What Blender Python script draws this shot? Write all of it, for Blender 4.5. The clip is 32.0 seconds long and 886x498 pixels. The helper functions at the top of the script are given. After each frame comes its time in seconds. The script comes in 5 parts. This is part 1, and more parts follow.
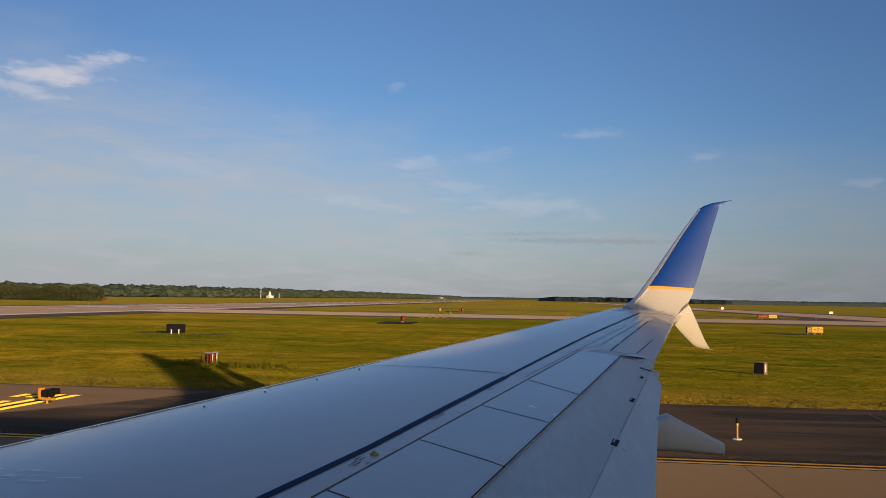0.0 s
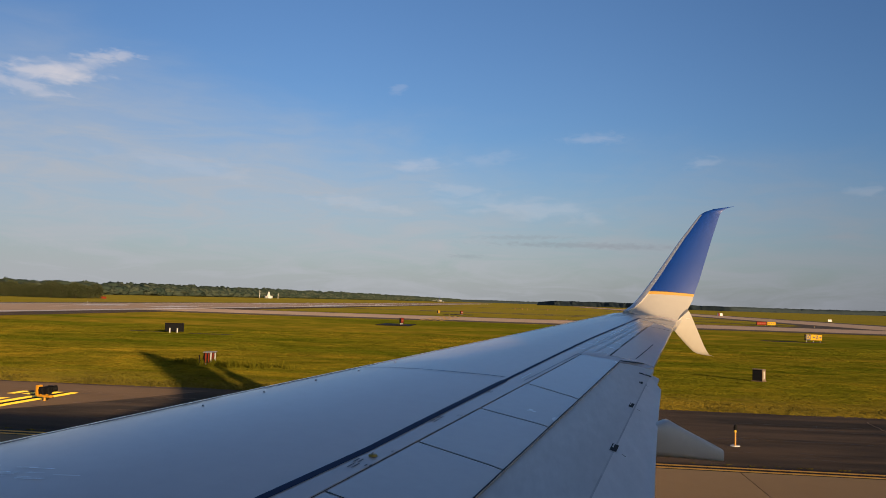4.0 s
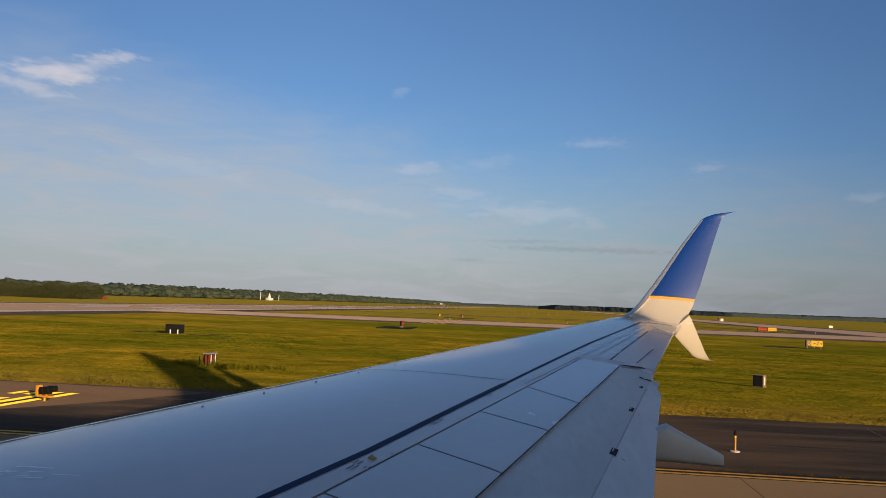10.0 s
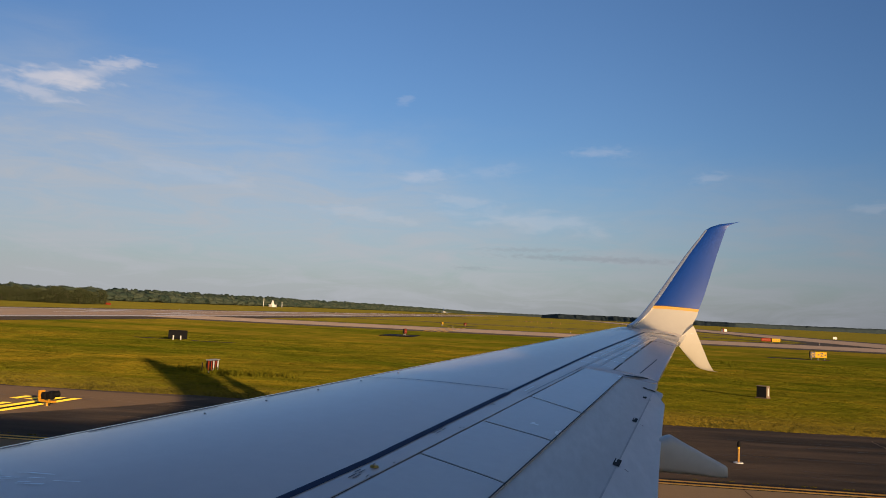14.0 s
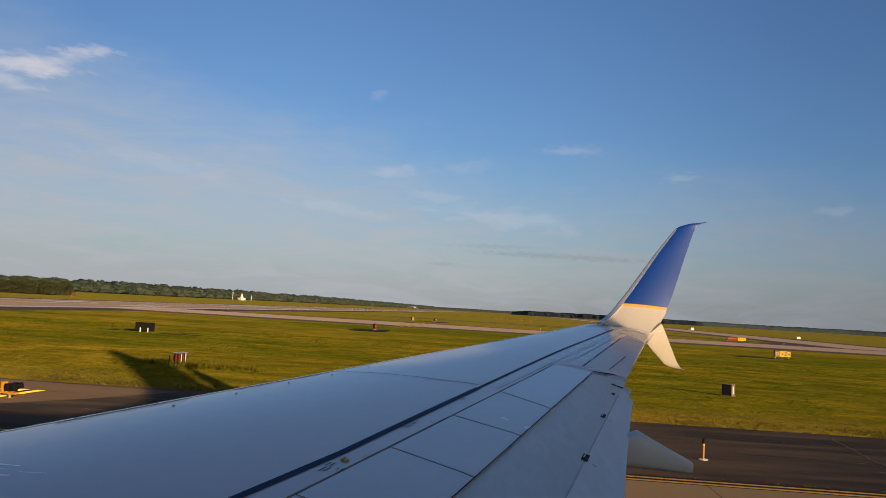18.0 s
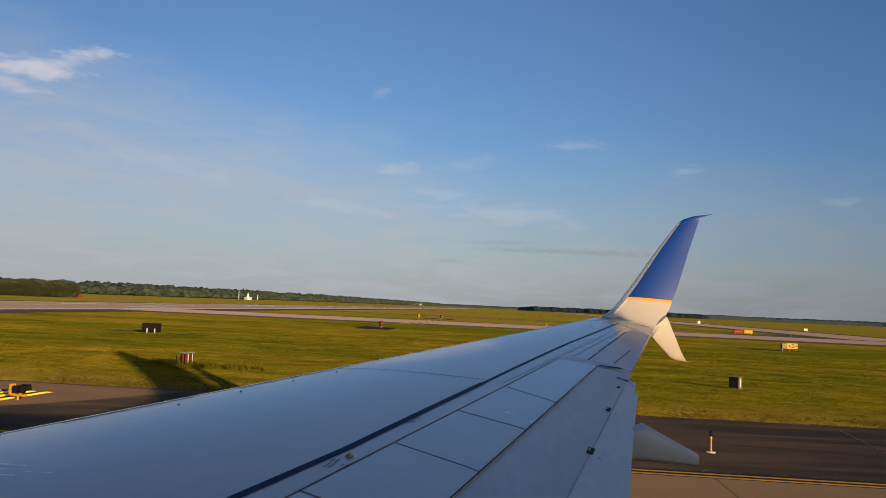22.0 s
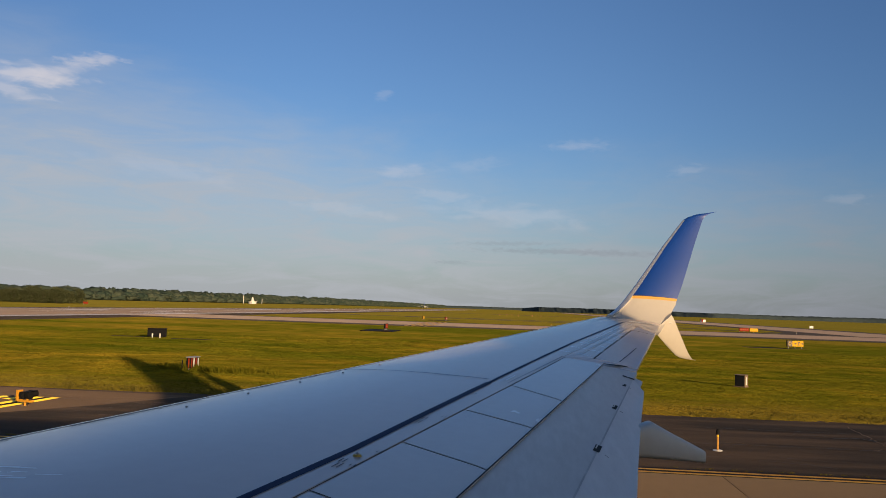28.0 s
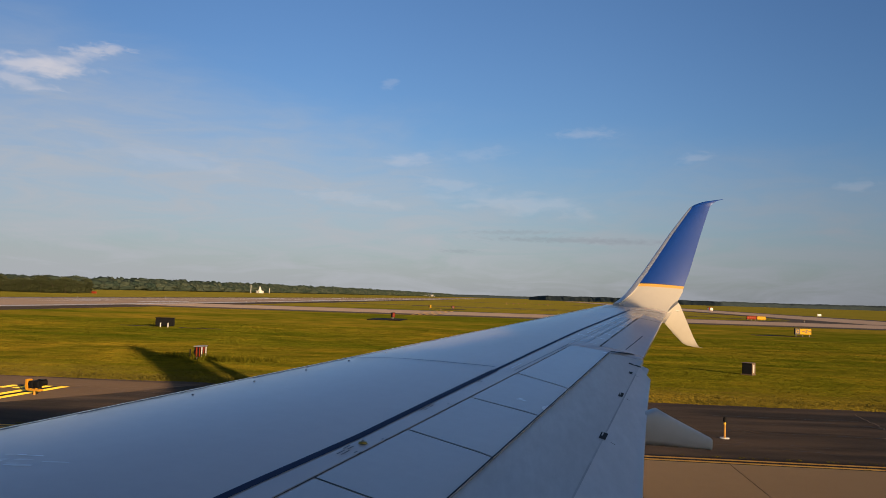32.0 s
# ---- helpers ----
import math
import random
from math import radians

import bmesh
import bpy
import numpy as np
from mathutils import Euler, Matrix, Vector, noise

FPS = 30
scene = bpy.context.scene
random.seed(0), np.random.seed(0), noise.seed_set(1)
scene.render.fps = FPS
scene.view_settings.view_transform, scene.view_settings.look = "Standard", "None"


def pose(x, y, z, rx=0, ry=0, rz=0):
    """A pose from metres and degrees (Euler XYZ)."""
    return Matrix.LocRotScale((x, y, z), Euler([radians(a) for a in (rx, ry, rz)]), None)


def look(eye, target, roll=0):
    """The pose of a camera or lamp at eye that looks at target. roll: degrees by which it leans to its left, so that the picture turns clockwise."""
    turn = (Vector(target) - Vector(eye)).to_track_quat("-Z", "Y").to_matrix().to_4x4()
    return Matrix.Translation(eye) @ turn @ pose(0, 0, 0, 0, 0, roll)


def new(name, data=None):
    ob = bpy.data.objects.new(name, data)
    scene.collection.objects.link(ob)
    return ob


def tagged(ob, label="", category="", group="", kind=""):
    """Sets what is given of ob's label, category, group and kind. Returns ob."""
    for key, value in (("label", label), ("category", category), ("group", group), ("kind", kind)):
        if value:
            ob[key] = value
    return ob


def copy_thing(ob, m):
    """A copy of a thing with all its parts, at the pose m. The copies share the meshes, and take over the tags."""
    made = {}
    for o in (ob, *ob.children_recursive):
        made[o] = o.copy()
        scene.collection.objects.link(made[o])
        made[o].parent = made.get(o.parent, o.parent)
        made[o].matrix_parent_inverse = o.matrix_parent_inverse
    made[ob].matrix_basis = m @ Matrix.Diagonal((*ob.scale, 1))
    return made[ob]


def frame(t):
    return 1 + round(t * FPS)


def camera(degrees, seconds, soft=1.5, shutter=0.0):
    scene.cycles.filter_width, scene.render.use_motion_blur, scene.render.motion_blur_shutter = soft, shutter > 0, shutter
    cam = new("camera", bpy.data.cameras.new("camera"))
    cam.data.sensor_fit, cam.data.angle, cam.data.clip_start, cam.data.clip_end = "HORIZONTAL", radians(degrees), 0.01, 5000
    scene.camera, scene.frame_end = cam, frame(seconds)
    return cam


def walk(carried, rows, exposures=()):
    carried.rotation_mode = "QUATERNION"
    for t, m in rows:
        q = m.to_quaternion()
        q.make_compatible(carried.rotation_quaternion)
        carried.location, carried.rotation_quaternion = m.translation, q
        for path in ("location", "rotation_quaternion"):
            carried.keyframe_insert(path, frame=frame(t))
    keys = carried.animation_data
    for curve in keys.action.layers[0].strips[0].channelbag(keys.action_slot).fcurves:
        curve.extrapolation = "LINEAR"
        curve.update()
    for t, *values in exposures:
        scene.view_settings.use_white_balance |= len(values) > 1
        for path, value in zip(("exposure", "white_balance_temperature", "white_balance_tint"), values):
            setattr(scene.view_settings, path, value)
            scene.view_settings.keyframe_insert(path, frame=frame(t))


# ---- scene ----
# x runs aft along the aircraft, y out over its starboard wing, z up; the eye is at a cabin window
cam = camera(57.0, 32.0, soft=0.9)
walk(cam, [
    (0.0, pose(0.008, -0.015, 3.910, 93.438, -0.976, 6.251)),
    (0.5, pose(0.006, -0.012, 3.910, 93.465, -1.065, 6.239)),
    (1.0, pose(-0.002, -0.012, 3.904, 93.532, -1.352, 6.159)),
    (1.5, pose(-0.003, -0.002, 3.903, 93.558, -1.462, 6.181)),
    (2.0, pose(0.005, -0.005, 3.907, 93.559, -1.466, 6.224)),
    (2.5, pose(0.003, -0.007, 3.905, 93.560, -1.564, 6.234)),
    (3.0, pose(0.001, 0.000, 3.906, 93.499, -1.571, 6.208)),
    (3.5, pose(-0.006, -0.004, 3.908, 93.562, -1.776, 6.182)),
    (5.5, pose(-0.011, -0.003, 3.900, 93.669, -1.658, 6.169)),
    (6.0, pose(-0.003, -0.008, 3.904, 93.603, -1.679, 6.257)),
    (6.5, pose(0.009, -0.017, 3.911, 93.593, -1.675, 6.334)),
    (7.0, pose(-0.004, -0.010, 3.902, 93.663, -1.846, 6.230)),
    (7.5, pose(-0.001, 0.006, 3.899, 93.671, -1.955, 6.275)),
    (8.0, pose(-0.007, 0.001, 3.903, 93.653, -1.879, 6.171)),
    (8.5, pose(-0.009, -0.009, 3.902, 93.646, -1.674, 6.110)),
    (9.0, pose(-0.001, -0.002, 3.904, 93.735, -1.825, 5.997)),
    (9.5, pose(0.001, -0.004, 3.903, 93.798, -1.893, 6.122)),
    (10.0, pose(-0.007, -0.003, 3.901, 93.853, -2.188, 6.224)),
    (10.5, pose(0.001, -0.010, 3.901, 93.871, -2.201, 6.353)),
    (11.0, pose(0.000, -0.007, 3.910, 93.879, -2.387, 6.390)),
    (11.5, pose(-0.009, -0.006, 3.912, 93.954, -2.092, 6.234)),
    (12.0, pose(-0.002, 0.000, 3.911, 94.130, -2.379, 6.332)),
    (12.5, pose(-0.014, 0.005, 3.903, 94.269, -2.414, 6.268)),
    (13.0, pose(-0.006, 0.004, 3.902, 94.307, -2.613, 6.387)),
    (13.5, pose(-0.003, 0.004, 3.906, 94.334, -2.521, 6.447)),
    (14.0, pose(-0.012, 0.005, 3.905, 94.406, -2.654, 6.438)),
    (14.5, pose(0.009, 0.038, 3.908, 94.467, -2.247, 6.690)),
    (16.5, pose(-0.026, -0.029, 3.902, 94.413, -2.688, 3.593)),
    (17.0, pose(-0.017, 0.006, 3.902, 94.108, -2.882, 3.649)),
    (17.5, pose(-0.011, -0.004, 3.902, 94.092, -2.969, 4.210)),
    (18.0, pose(-0.025, -0.013, 3.897, 94.206, -3.360, 4.366)),
    (18.5, pose(-0.030, -0.007, 3.898, 94.140, -3.334, 4.423)),
    (19.0, pose(-0.027, -0.019, 3.900, 94.092, -3.319, 4.475)),
    (19.5, pose(-0.004, -0.014, 3.908, 94.046, -3.211, 4.711)),
    (20.0, pose(-0.009, -0.008, 3.914, 93.893, -2.815, 4.668)),
    (20.5, pose(-0.013, -0.006, 3.912, 93.819, -3.009, 4.646)),
    (21.0, pose(0.005, -0.007, 3.906, 93.785, -2.441, 4.791)),
    (21.5, pose(-0.002, -0.031, 3.897, 93.939, -2.804, 4.740)),
    (22.0, pose(-0.000, -0.006, 3.885, 93.963, -2.564, 4.781)),
    (22.5, pose(-0.005, -0.005, 3.879, 94.032, -2.574, 4.666)),
    (23.0, pose(0.005, -0.000, 3.876, 94.101, -2.461, 4.705)),
    (23.5, pose(0.014, -0.013, 3.871, 94.157, -2.170, 4.658)),
    (24.0, pose(0.000, -0.007, 3.876, 94.183, -2.537, 4.642)),
    (24.5, pose(0.002, -0.029, 3.878, 94.120, -2.139, 4.499)),
    (25.0, pose(-0.001, -0.017, 3.878, 94.116, -2.307, 4.533)),
    (25.5, pose(-0.014, -0.017, 3.876, 94.072, -2.420, 4.567)),
    (27.5, pose(-0.012, -0.027, 3.871, 94.128, -2.277, 5.020)),
    (28.0, pose(-0.006, -0.032, 3.868, 94.074, -1.894, 5.097)),
    (28.5, pose(-0.008, -0.032, 3.877, 93.412, -1.583, 5.238)),
    (29.0, pose(-0.011, -0.040, 3.865, 93.394, -1.912, 5.202)),
    (29.5, pose(-0.006, -0.023, 3.872, 93.434, -2.312, 5.287)),
    (30.0, pose(-0.007, -0.023, 3.862, 93.242, -2.048, 4.996)),
    (30.5, pose(-0.001, -0.072, 3.882, 93.268, -2.037, 5.387)),
    (31.0, pose(-0.002, -0.036, 3.872, 93.241, -1.821, 5.416)),
    (31.5, pose(0.009, -0.038, 3.866, 93.280, -1.844, 5.645)),
    (32.0, pose(0.006, -0.010, 3.858, 93.280, -1.747, 5.583)),
])

# ---- world and sun ----
SUN = Vector((3.58, -4.70, 1.0)).normalized()
SUN_EL = math.asin(SUN.z)
SUN_AZ = math.atan2(SUN.x, SUN.y)


def link(tree, a, b):
    tree.links.new(a, b)


def maths(tree, op, a, b=None, clamp=False):
    n = tree.nodes.new("ShaderNodeMath")
    n.operation, n.use_clamp = op, clamp
    for i, v in enumerate((a, b)):
        if v is None:
            continue
        if isinstance(v, (int, float)):
            n.inputs[i].default_value = v
        else:
            tree.links.new(v, n.inputs[i])
    return n.outputs[0]


def ramp(tree, fac, stops):
    n = tree.nodes.new("ShaderNodeValToRGB")
    els = n.color_ramp.elements
    while len(els) < len(stops):
        els.new(0.5)
    for e, (p, c) in zip(els, stops):
        e.position, e.color = p, (*c, 1) if len(c) == 3 else c
    tree.links.new(fac, n.inputs[0])
    return n.outputs[0]


def smooth(tree, v, lo, hi):
    n = tree.nodes.new("ShaderNodeMapRange")
    n.interpolation_type = "SMOOTHSTEP"
    tree.links.new(v, n.inputs["Value"])
    n.inputs["From Min"].default_value, n.inputs["From Max"].default_value = lo, hi
    return n.outputs["Result"]


def noise_tex(tree, vec, scale, detail=4.0, rough=0.55, distort=0.0):
    n = tree.nodes.new("ShaderNodeTexNoise")
    n.inputs["Scale"].default_value = scale
    n.inputs["Detail"].default_value = detail
    n.inputs["Roughness"].default_value = rough
    n.inputs["Distortion"].default_value = distort
    if vec is not None:
        tree.links.new(vec, n.inputs["Vector"])
    return n.outputs[0]


def mapping(tree, vec, scale=(1, 1, 1), rot=(0, 0, 0), loc=(0, 0, 0)):
    n = tree.nodes.new("ShaderNodeMapping")
    n.inputs["Scale"].default_value = scale
    n.inputs["Rotation"].default_value = rot
    n.inputs["Location"].default_value = loc
    tree.links.new(vec, n.inputs["Vector"])
    return n.outputs[0]


def mix_rgb(tree, fac, a, b, blend="MIX"):
    n = tree.nodes.new("ShaderNodeMix")
    n.data_type, n.blend_type = "RGBA", blend
    for key, v in ((0, fac), (6, a), (7, b)):
        if isinstance(v, (int, float)):
            n.inputs[key].default_value = v
        elif isinstance(v, tuple):
            n.inputs[key].default_value = (*v, 1)
        else:
            tree.links.new(v, n.inputs[key])
    return n.outputs[2]


def make_world():
    world = bpy.data.worlds.new("sky")
    scene.world = world
    world.use_nodes = True
    t = world.node_tree
    t.nodes.clear()
    out = t.nodes.new("ShaderNodeOutputWorld")
    bg = t.nodes.new("ShaderNodeBackground")
    sky = t.nodes.new("ShaderNodeTexSky")
    sky.sky_type, sky.sun_disc = "NISHITA", False
    sky.sun_elevation, sky.sun_rotation = SUN_EL, SUN_AZ
    sky.air_density, sky.dust_density, sky.ozone_density = 1.0, 1.2, 2.0
    co = t.nodes.new("ShaderNodeTexCoord").outputs["Generated"]
    sep = t.nodes.new("ShaderNodeSeparateXYZ")
    link(t, co, sep.inputs[0])
    x, y, z = sep.outputs
    # bearing (0 straight out over the wing) and height, in radians
    bear = maths(t, "ARCTAN2", x, y)
    high = maths(t, "ARCSINE", z)
    comb = t.nodes.new("ShaderNodeCombineXYZ")
    link(t, bear, comb.inputs[0])
    link(t, high, comb.inputs[1])
    flat = comb.outputs[0]
    # deeper blue away from the sun, the plain sky on its side
    dot = t.nodes.new("ShaderNodeVectorMath")
    dot.operation = "DOT_PRODUCT"
    link(t, co, dot.inputs[0])
    dot.inputs[1].default_value = SUN
    base = mix_rgb(t, smooth(t, dot.outputs["Value"], -0.1, 0.75), mix_rgb(t, 1.0, sky.outputs[0], mix_rgb(t, smooth(t, bear, 0.02, 0.48), mix_rgb(t, smooth(t, bear, -0.65, -0.22), SKY_TINT, MID_TINT), DEEP_TINT), "MULTIPLY"), sky.outputs[0])
    # pale haze that thins out upwards, higher to the front of the aircraft
    side = maths(t, "SUBTRACT", maths(t, "ABSOLUTE", maths(t, "ADD", bear, 0.56)), 0.56)
    edge = maths(t, "ADD", high, maths(t, "ADD", maths(t, "MULTIPLY", maths(t, "MINIMUM", side, 0.0), 0.205), maths(t, "MULTIPLY", maths(t, "MAXIMUM", side, 0.0), 0.02)))
    wob = noise_tex(t, mapping(t, flat, (1.0, 2.6, 1)), 4.0, 6.0, 0.6, 0.5)
    edge = maths(t, "ADD", edge, maths(t, "MULTIPLY", maths(t, "SUBTRACT", wob, 0.5), 0.16))
    veil = maths(t, "SUBTRACT", 1.0, smooth(t, edge, 0.015, 0.22))
    low = maths(t, "SUBTRACT", 1.0, smooth(t, high, 0.0, 0.13))
    fine = noise_tex(t, mapping(t, flat, (1.0, 5.0, 1), (0, 0, -0.12)), 9.0, 8.0, 0.6, 0.8)
    veil = maths(t, "MULTIPLY", veil, maths(t, "ADD", 0.48, maths(t, "MULTIPLY", smooth(t, fine, 0.25, 0.75), 0.42)))
    veil = maths(t, "MAXIMUM", veil, maths(t, "MULTIPLY", low, maths(t, "SUBTRACT", 0.64, maths(t, "MULTIPLY", side, 0.34), True)))
    haze = mix_rgb(t, smooth(t, bear, -0.15, 0.50), HAZE, DULL_HAZE)
    col = mix_rgb(t, veil, base, haze)
    # single clouds: bearing, height, half-width, half-height, tilt, strength
    for b, h, w, k, tilt, power in CLOUDS:
        db = maths(t, "SUBTRACT", bear, b)
        dh = maths(t, "SUBTRACT", maths(t, "SUBTRACT", high, h), maths(t, "MULTIPLY", db, tilt))
        r = maths(t, "SQRT", maths(t, "ADD", maths(t, "POWER", maths(t, "ABSOLUTE", maths(t, "DIVIDE", db, w)), 2.0),
                                   maths(t, "POWER", maths(t, "ABSOLUTE", maths(t, "DIVIDE", dh, k)), 2.0)))
        puff = noise_tex(t, mapping(t, flat, (1, 2.8, 1), (0, 0, -tilt)), 0.44 / k, 3.0, 0.50, 0.55)
        r = maths(t, "ADD", r, maths(t, "MULTIPLY", maths(t, "SUBTRACT", puff, 0.5), 1.9))
        m = maths(t, "SUBTRACT", 1.0, smooth(t, r, 0.10, 1.10))
        col = mix_rgb(t, maths(t, "MULTIPLY", m, abs(power)), col, CLOUD if power > 0 else DARK_CLOUD)
    link(t, col, bg.inputs[0])
    bg.inputs[1].default_value = SKY_STRENGTH
    link(t, bg.outputs[0], out.inputs[0])


SKY_STRENGTH = 0.075
SKY_TINT = (0.64, 0.79, 1.09)
MID_TINT = (0.73, 0.92, 1.26)
DEEP_TINT = (0.60, 0.78, 1.12)
HAZE = (3.95, 4.1, 4.45)
DULL_HAZE = (2.35, 2.5, 2.88)
CLOUD = (6.2, 5.8, 6.0)
DARK_CLOUD = (2.4, 2.65, 3.0)
CLOUDS = [
    (-0.575, 0.236, 0.066, 0.013, 0.05, 0.60),
    (-0.552, 0.240, 0.036, 0.013, 0.02, 0.45),
    (-0.508, 0.262, 0.042, 0.008, 0.16, 0.42),
    (-0.530, 0.250, 0.030, 0.009, 0.30, 0.30),
    (-0.596, 0.218, 0.052, 0.010, -0.14, 0.38),
    (-0.171, 0.254, 0.014, 0.008, 0.35, 0.12),
    (-0.147, 0.165, 0.034, 0.011, 0.12, 0.22),
    (0.070, 0.201, 0.040, 0.007, 0.08, 0.11),
    (0.199, 0.170, 0.024, 0.008, 0.10, 0.13),
    (0.368, 0.133, 0.026, 0.008, 0.05, 0.10),
    (0.060, 0.072, 0.140, 0.0045, 0.0, -0.45),
    (-0.080, 0.055, 0.030, 0.003, 0.0, -0.30),
    (0.62, 0.15, 0.12, 0.014, 0.0, 0.5),
    (-0.063, 0.173, 0.045, 0.01, 0.15, 0.1),
    (-0.000, 0.115, 0.1, 0.016, -0.05, 0.2),
    (-0.215, 0.115, 0.07, 0.01, -0.12, 0.14),
    (-0.091, 0.135, 0.05, 0.01, -0.1, 0.14),
    (-0.424, 0.149, 0.1, 0.014, -0.1, 0.12),
    (0.072, 0.198, 0.05, 0.006, 0.0, 0.08),
    (-0.013, 0.080, 0.075, 0.0035, 0.02, -0.3),
    (0.122, 0.070, 0.07, 0.004, 0.0, -0.35),
    (0.348, 0.084, 0.05, 0.004, 0.0, -0.2),
]
make_world()
sun = new("sun", bpy.data.lights.new("sun", "SUN"))
sun.data.energy, sun.data.angle, sun.data.color = 4.0, radians(0.6), (1.0, 0.70, 0.39)
sun.matrix_world = look(SUN * 200, (0, 0, 0))
scene.view_settings.exposure = 0.6

# ---- materials ----
MATS = {}


def mat(name, base, rough=0.6, metal=0.0, spread=0.12, big=0.3, small=6.0, bump=0.0, bump_scale=30.0, stretch=(1, 1, 1),
        other=None, patch=0.5, rand=0.0, coat=0.0, rough_var=0.08, diffuse=0.0, spec=0.5, coat_ior=1.5):
    """Paint, stone or metal with stains (big) and grain (small); other: a second colour in patches."""
    if name in MATS:
        return MATS[name]
    m = bpy.data.materials.new(name)
    m.use_nodes = True
    t = m.node_tree
    p = t.nodes["Principled BSDF"]
    co = mapping(t, t.nodes.new("ShaderNodeTexCoord").outputs["Object"], stretch)
    a = noise_tex(t, co, big, 5.0, 0.6, 0.3)
    b = noise_tex(t, co, small, 6.0, 0.65)
    lo = tuple(v * (1 - spread) for v in base)
    hi = tuple(min(1.0, v * (1 + spread)) for v in base)
    col = mix_rgb(t, b, lo, hi)
    if other:
        col = mix_rgb(t, smooth(t, a, patch - 0.14, patch + 0.14), col, other)
    else:
        col = mix_rgb(t, maths(t, "MULTIPLY", smooth(t, a, 0.35, 0.75), spread * 2.2, True), col, tuple(v * 0.72 for v in base))
    if rand:
        r = t.nodes.new("ShaderNodeObjectInfo").outputs["Random"]
        col = mix_rgb(t, maths(t, "MULTIPLY", r, rand), col, tuple(v * 0.6 for v in base))
    link(t, col, p.inputs["Base Color"])
    p.inputs["Metallic"].default_value = metal
    p.inputs["Coat Weight"].default_value = coat
    p.inputs["Specular IOR Level"].default_value = spec
    p.inputs["Coat Roughness"].default_value = 0.15
    p.inputs["Coat IOR"].default_value = coat_ior
    p.inputs["Diffuse Roughness"].default_value = diffuse
    link(t, maths(t, "ADD", rough - rough_var / 2, maths(t, "MULTIPLY", a, rough_var), True), p.inputs["Roughness"])
    if bump:
        n = t.nodes.new("ShaderNodeBump")
        n.inputs["Strength"].default_value = min(1.0, bump)
        n.inputs["Distance"].default_value = 0.02
        link(t, noise_tex(t, co, bump_scale, 5.0, 0.7), n.inputs["Height"])
        link(t, n.outputs[0], p.inputs["Normal"])
    MATS[name] = m
    return m


HAZED_FIELD = (0.205, 0.185, 0.040)


def grass_mat(name, island=False):
    m = bpy.data.materials.new(name)
    m.use_nodes = True
    t = m.node_tree
    p = t.nodes["Principled BSDF"]
    obj = t.nodes.new("ShaderNodeTexCoord").outputs["Object"]
    broad = noise_tex(t, mapping(t, obj, (0.012, 0.040, 0.02)), 1.0, 4.0, 0.55, 0.5)
    rows = noise_tex(t, mapping(t, obj, (0.10, 0.13, 0.2), (0, 0, 0.6)), 1.0, 4.0, 0.58, 1.6)
    mid = noise_tex(t, mapping(t, obj, (0.28, 0.50, 0.5)), 1.0, 3.0, 0.6, 1.0)
    grain = noise_tex(t, mapping(t, obj, (1.3, 2.6, 2.0)), 1.0, 5.0, 0.65)
    col = ramp(t, broad, [(0.36, (0.078, 0.098, 0.008)), (0.50, (0.122, 0.118, 0.011)), (0.64, (0.172, 0.138, 0.015))])
    col = mix_rgb(t, 0.9, col, ramp(t, rows, [(0.34, (0.66, 0.78, 0.62)), (0.47, (0.95, 0.98, 0.9)), (0.54, (1.08, 1.04, 1.0)), (0.67, (1.50, 1.30, 1.2))]), "MULTIPLY")
    col = mix_rgb(t, 0.8, col, ramp(t, mid, [(0.33, (0.62, 0.70, 0.62)), (0.50, (1.0, 1.0, 1.0)), (0.68, (1.36, 1.24, 1.2))]), "MULTIPLY")
    col = mix_rgb(t, 0.35, col, ramp(t, grain, [(0.28, (0.6, 0.66, 0.6)), (0.52, (1.0, 1.0, 1.0)), (0.75, (1.4, 1.3, 1.2))]), "MULTIPLY")
    # drier and strawier within a few metres of the asphalt
    near = t.nodes.new("ShaderNodeSeparateXYZ")
    link(t, obj, near.inputs[0])
    straw = maths(t, "SUBTRACT", 1.0, smooth(t, maths(t, "ADD", near.outputs[1], maths(t, "MULTIPLY", maths(t, "SUBTRACT", mid, 0.5), 14.0)), 33.0, 40.0))
    col = mix_rgb(t, maths(t, "MULTIPLY", straw, 0.5), col, (0.20, 0.145, 0.030))
    # grass colour grows paler with distance, painted in place of haze over far fields
    sep = t.nodes.new("ShaderNodeSeparateXYZ")
    link(t, obj, sep.inputs[0])
    away = smooth(t, maths(t, "ADD", sep.outputs[1], maths(t, "MULTIPLY", maths(t, "SUBTRACT", broad, 0.5), 160.0)), 60.0, 330.0)
    col = mix_rgb(t, maths(t, "MULTIPLY", away, 0.5), col, HAZED_FIELD)
    if island:
        r = t.nodes.new("ShaderNodeNewGeometry").outputs["Random Per Island"]
        col = mix_rgb(t, 1.0, col, ramp(t, r, [(0.0, (0.84, 0.85, 0.84)), (1.0, (1.12, 1.06, 1.04))]), "MULTIPLY")
    if not island:
        col = mix_rgb(t, 1.0, col, (1.35, 1.20, 1.09), "MULTIPLY")
    link(t, col, p.inputs["Base Color"])
    p.inputs["Roughness"].default_value = 0.75
    p.inputs["Specular IOR Level"].default_value = 0.0
    p.inputs["Diffuse Roughness"].default_value = 0.3
    if not island:
        n = t.nodes.new("ShaderNodeBump")
        n.inputs["Strength"].default_value, n.inputs["Distance"].default_value = 0.3, 0.08
        link(t, maths(t, "ADD", grain, maths(t, "MULTIPLY", rows, 1.5)), n.inputs["Height"])
        link(t, n.outputs[0], p.inputs["Normal"])
    return m


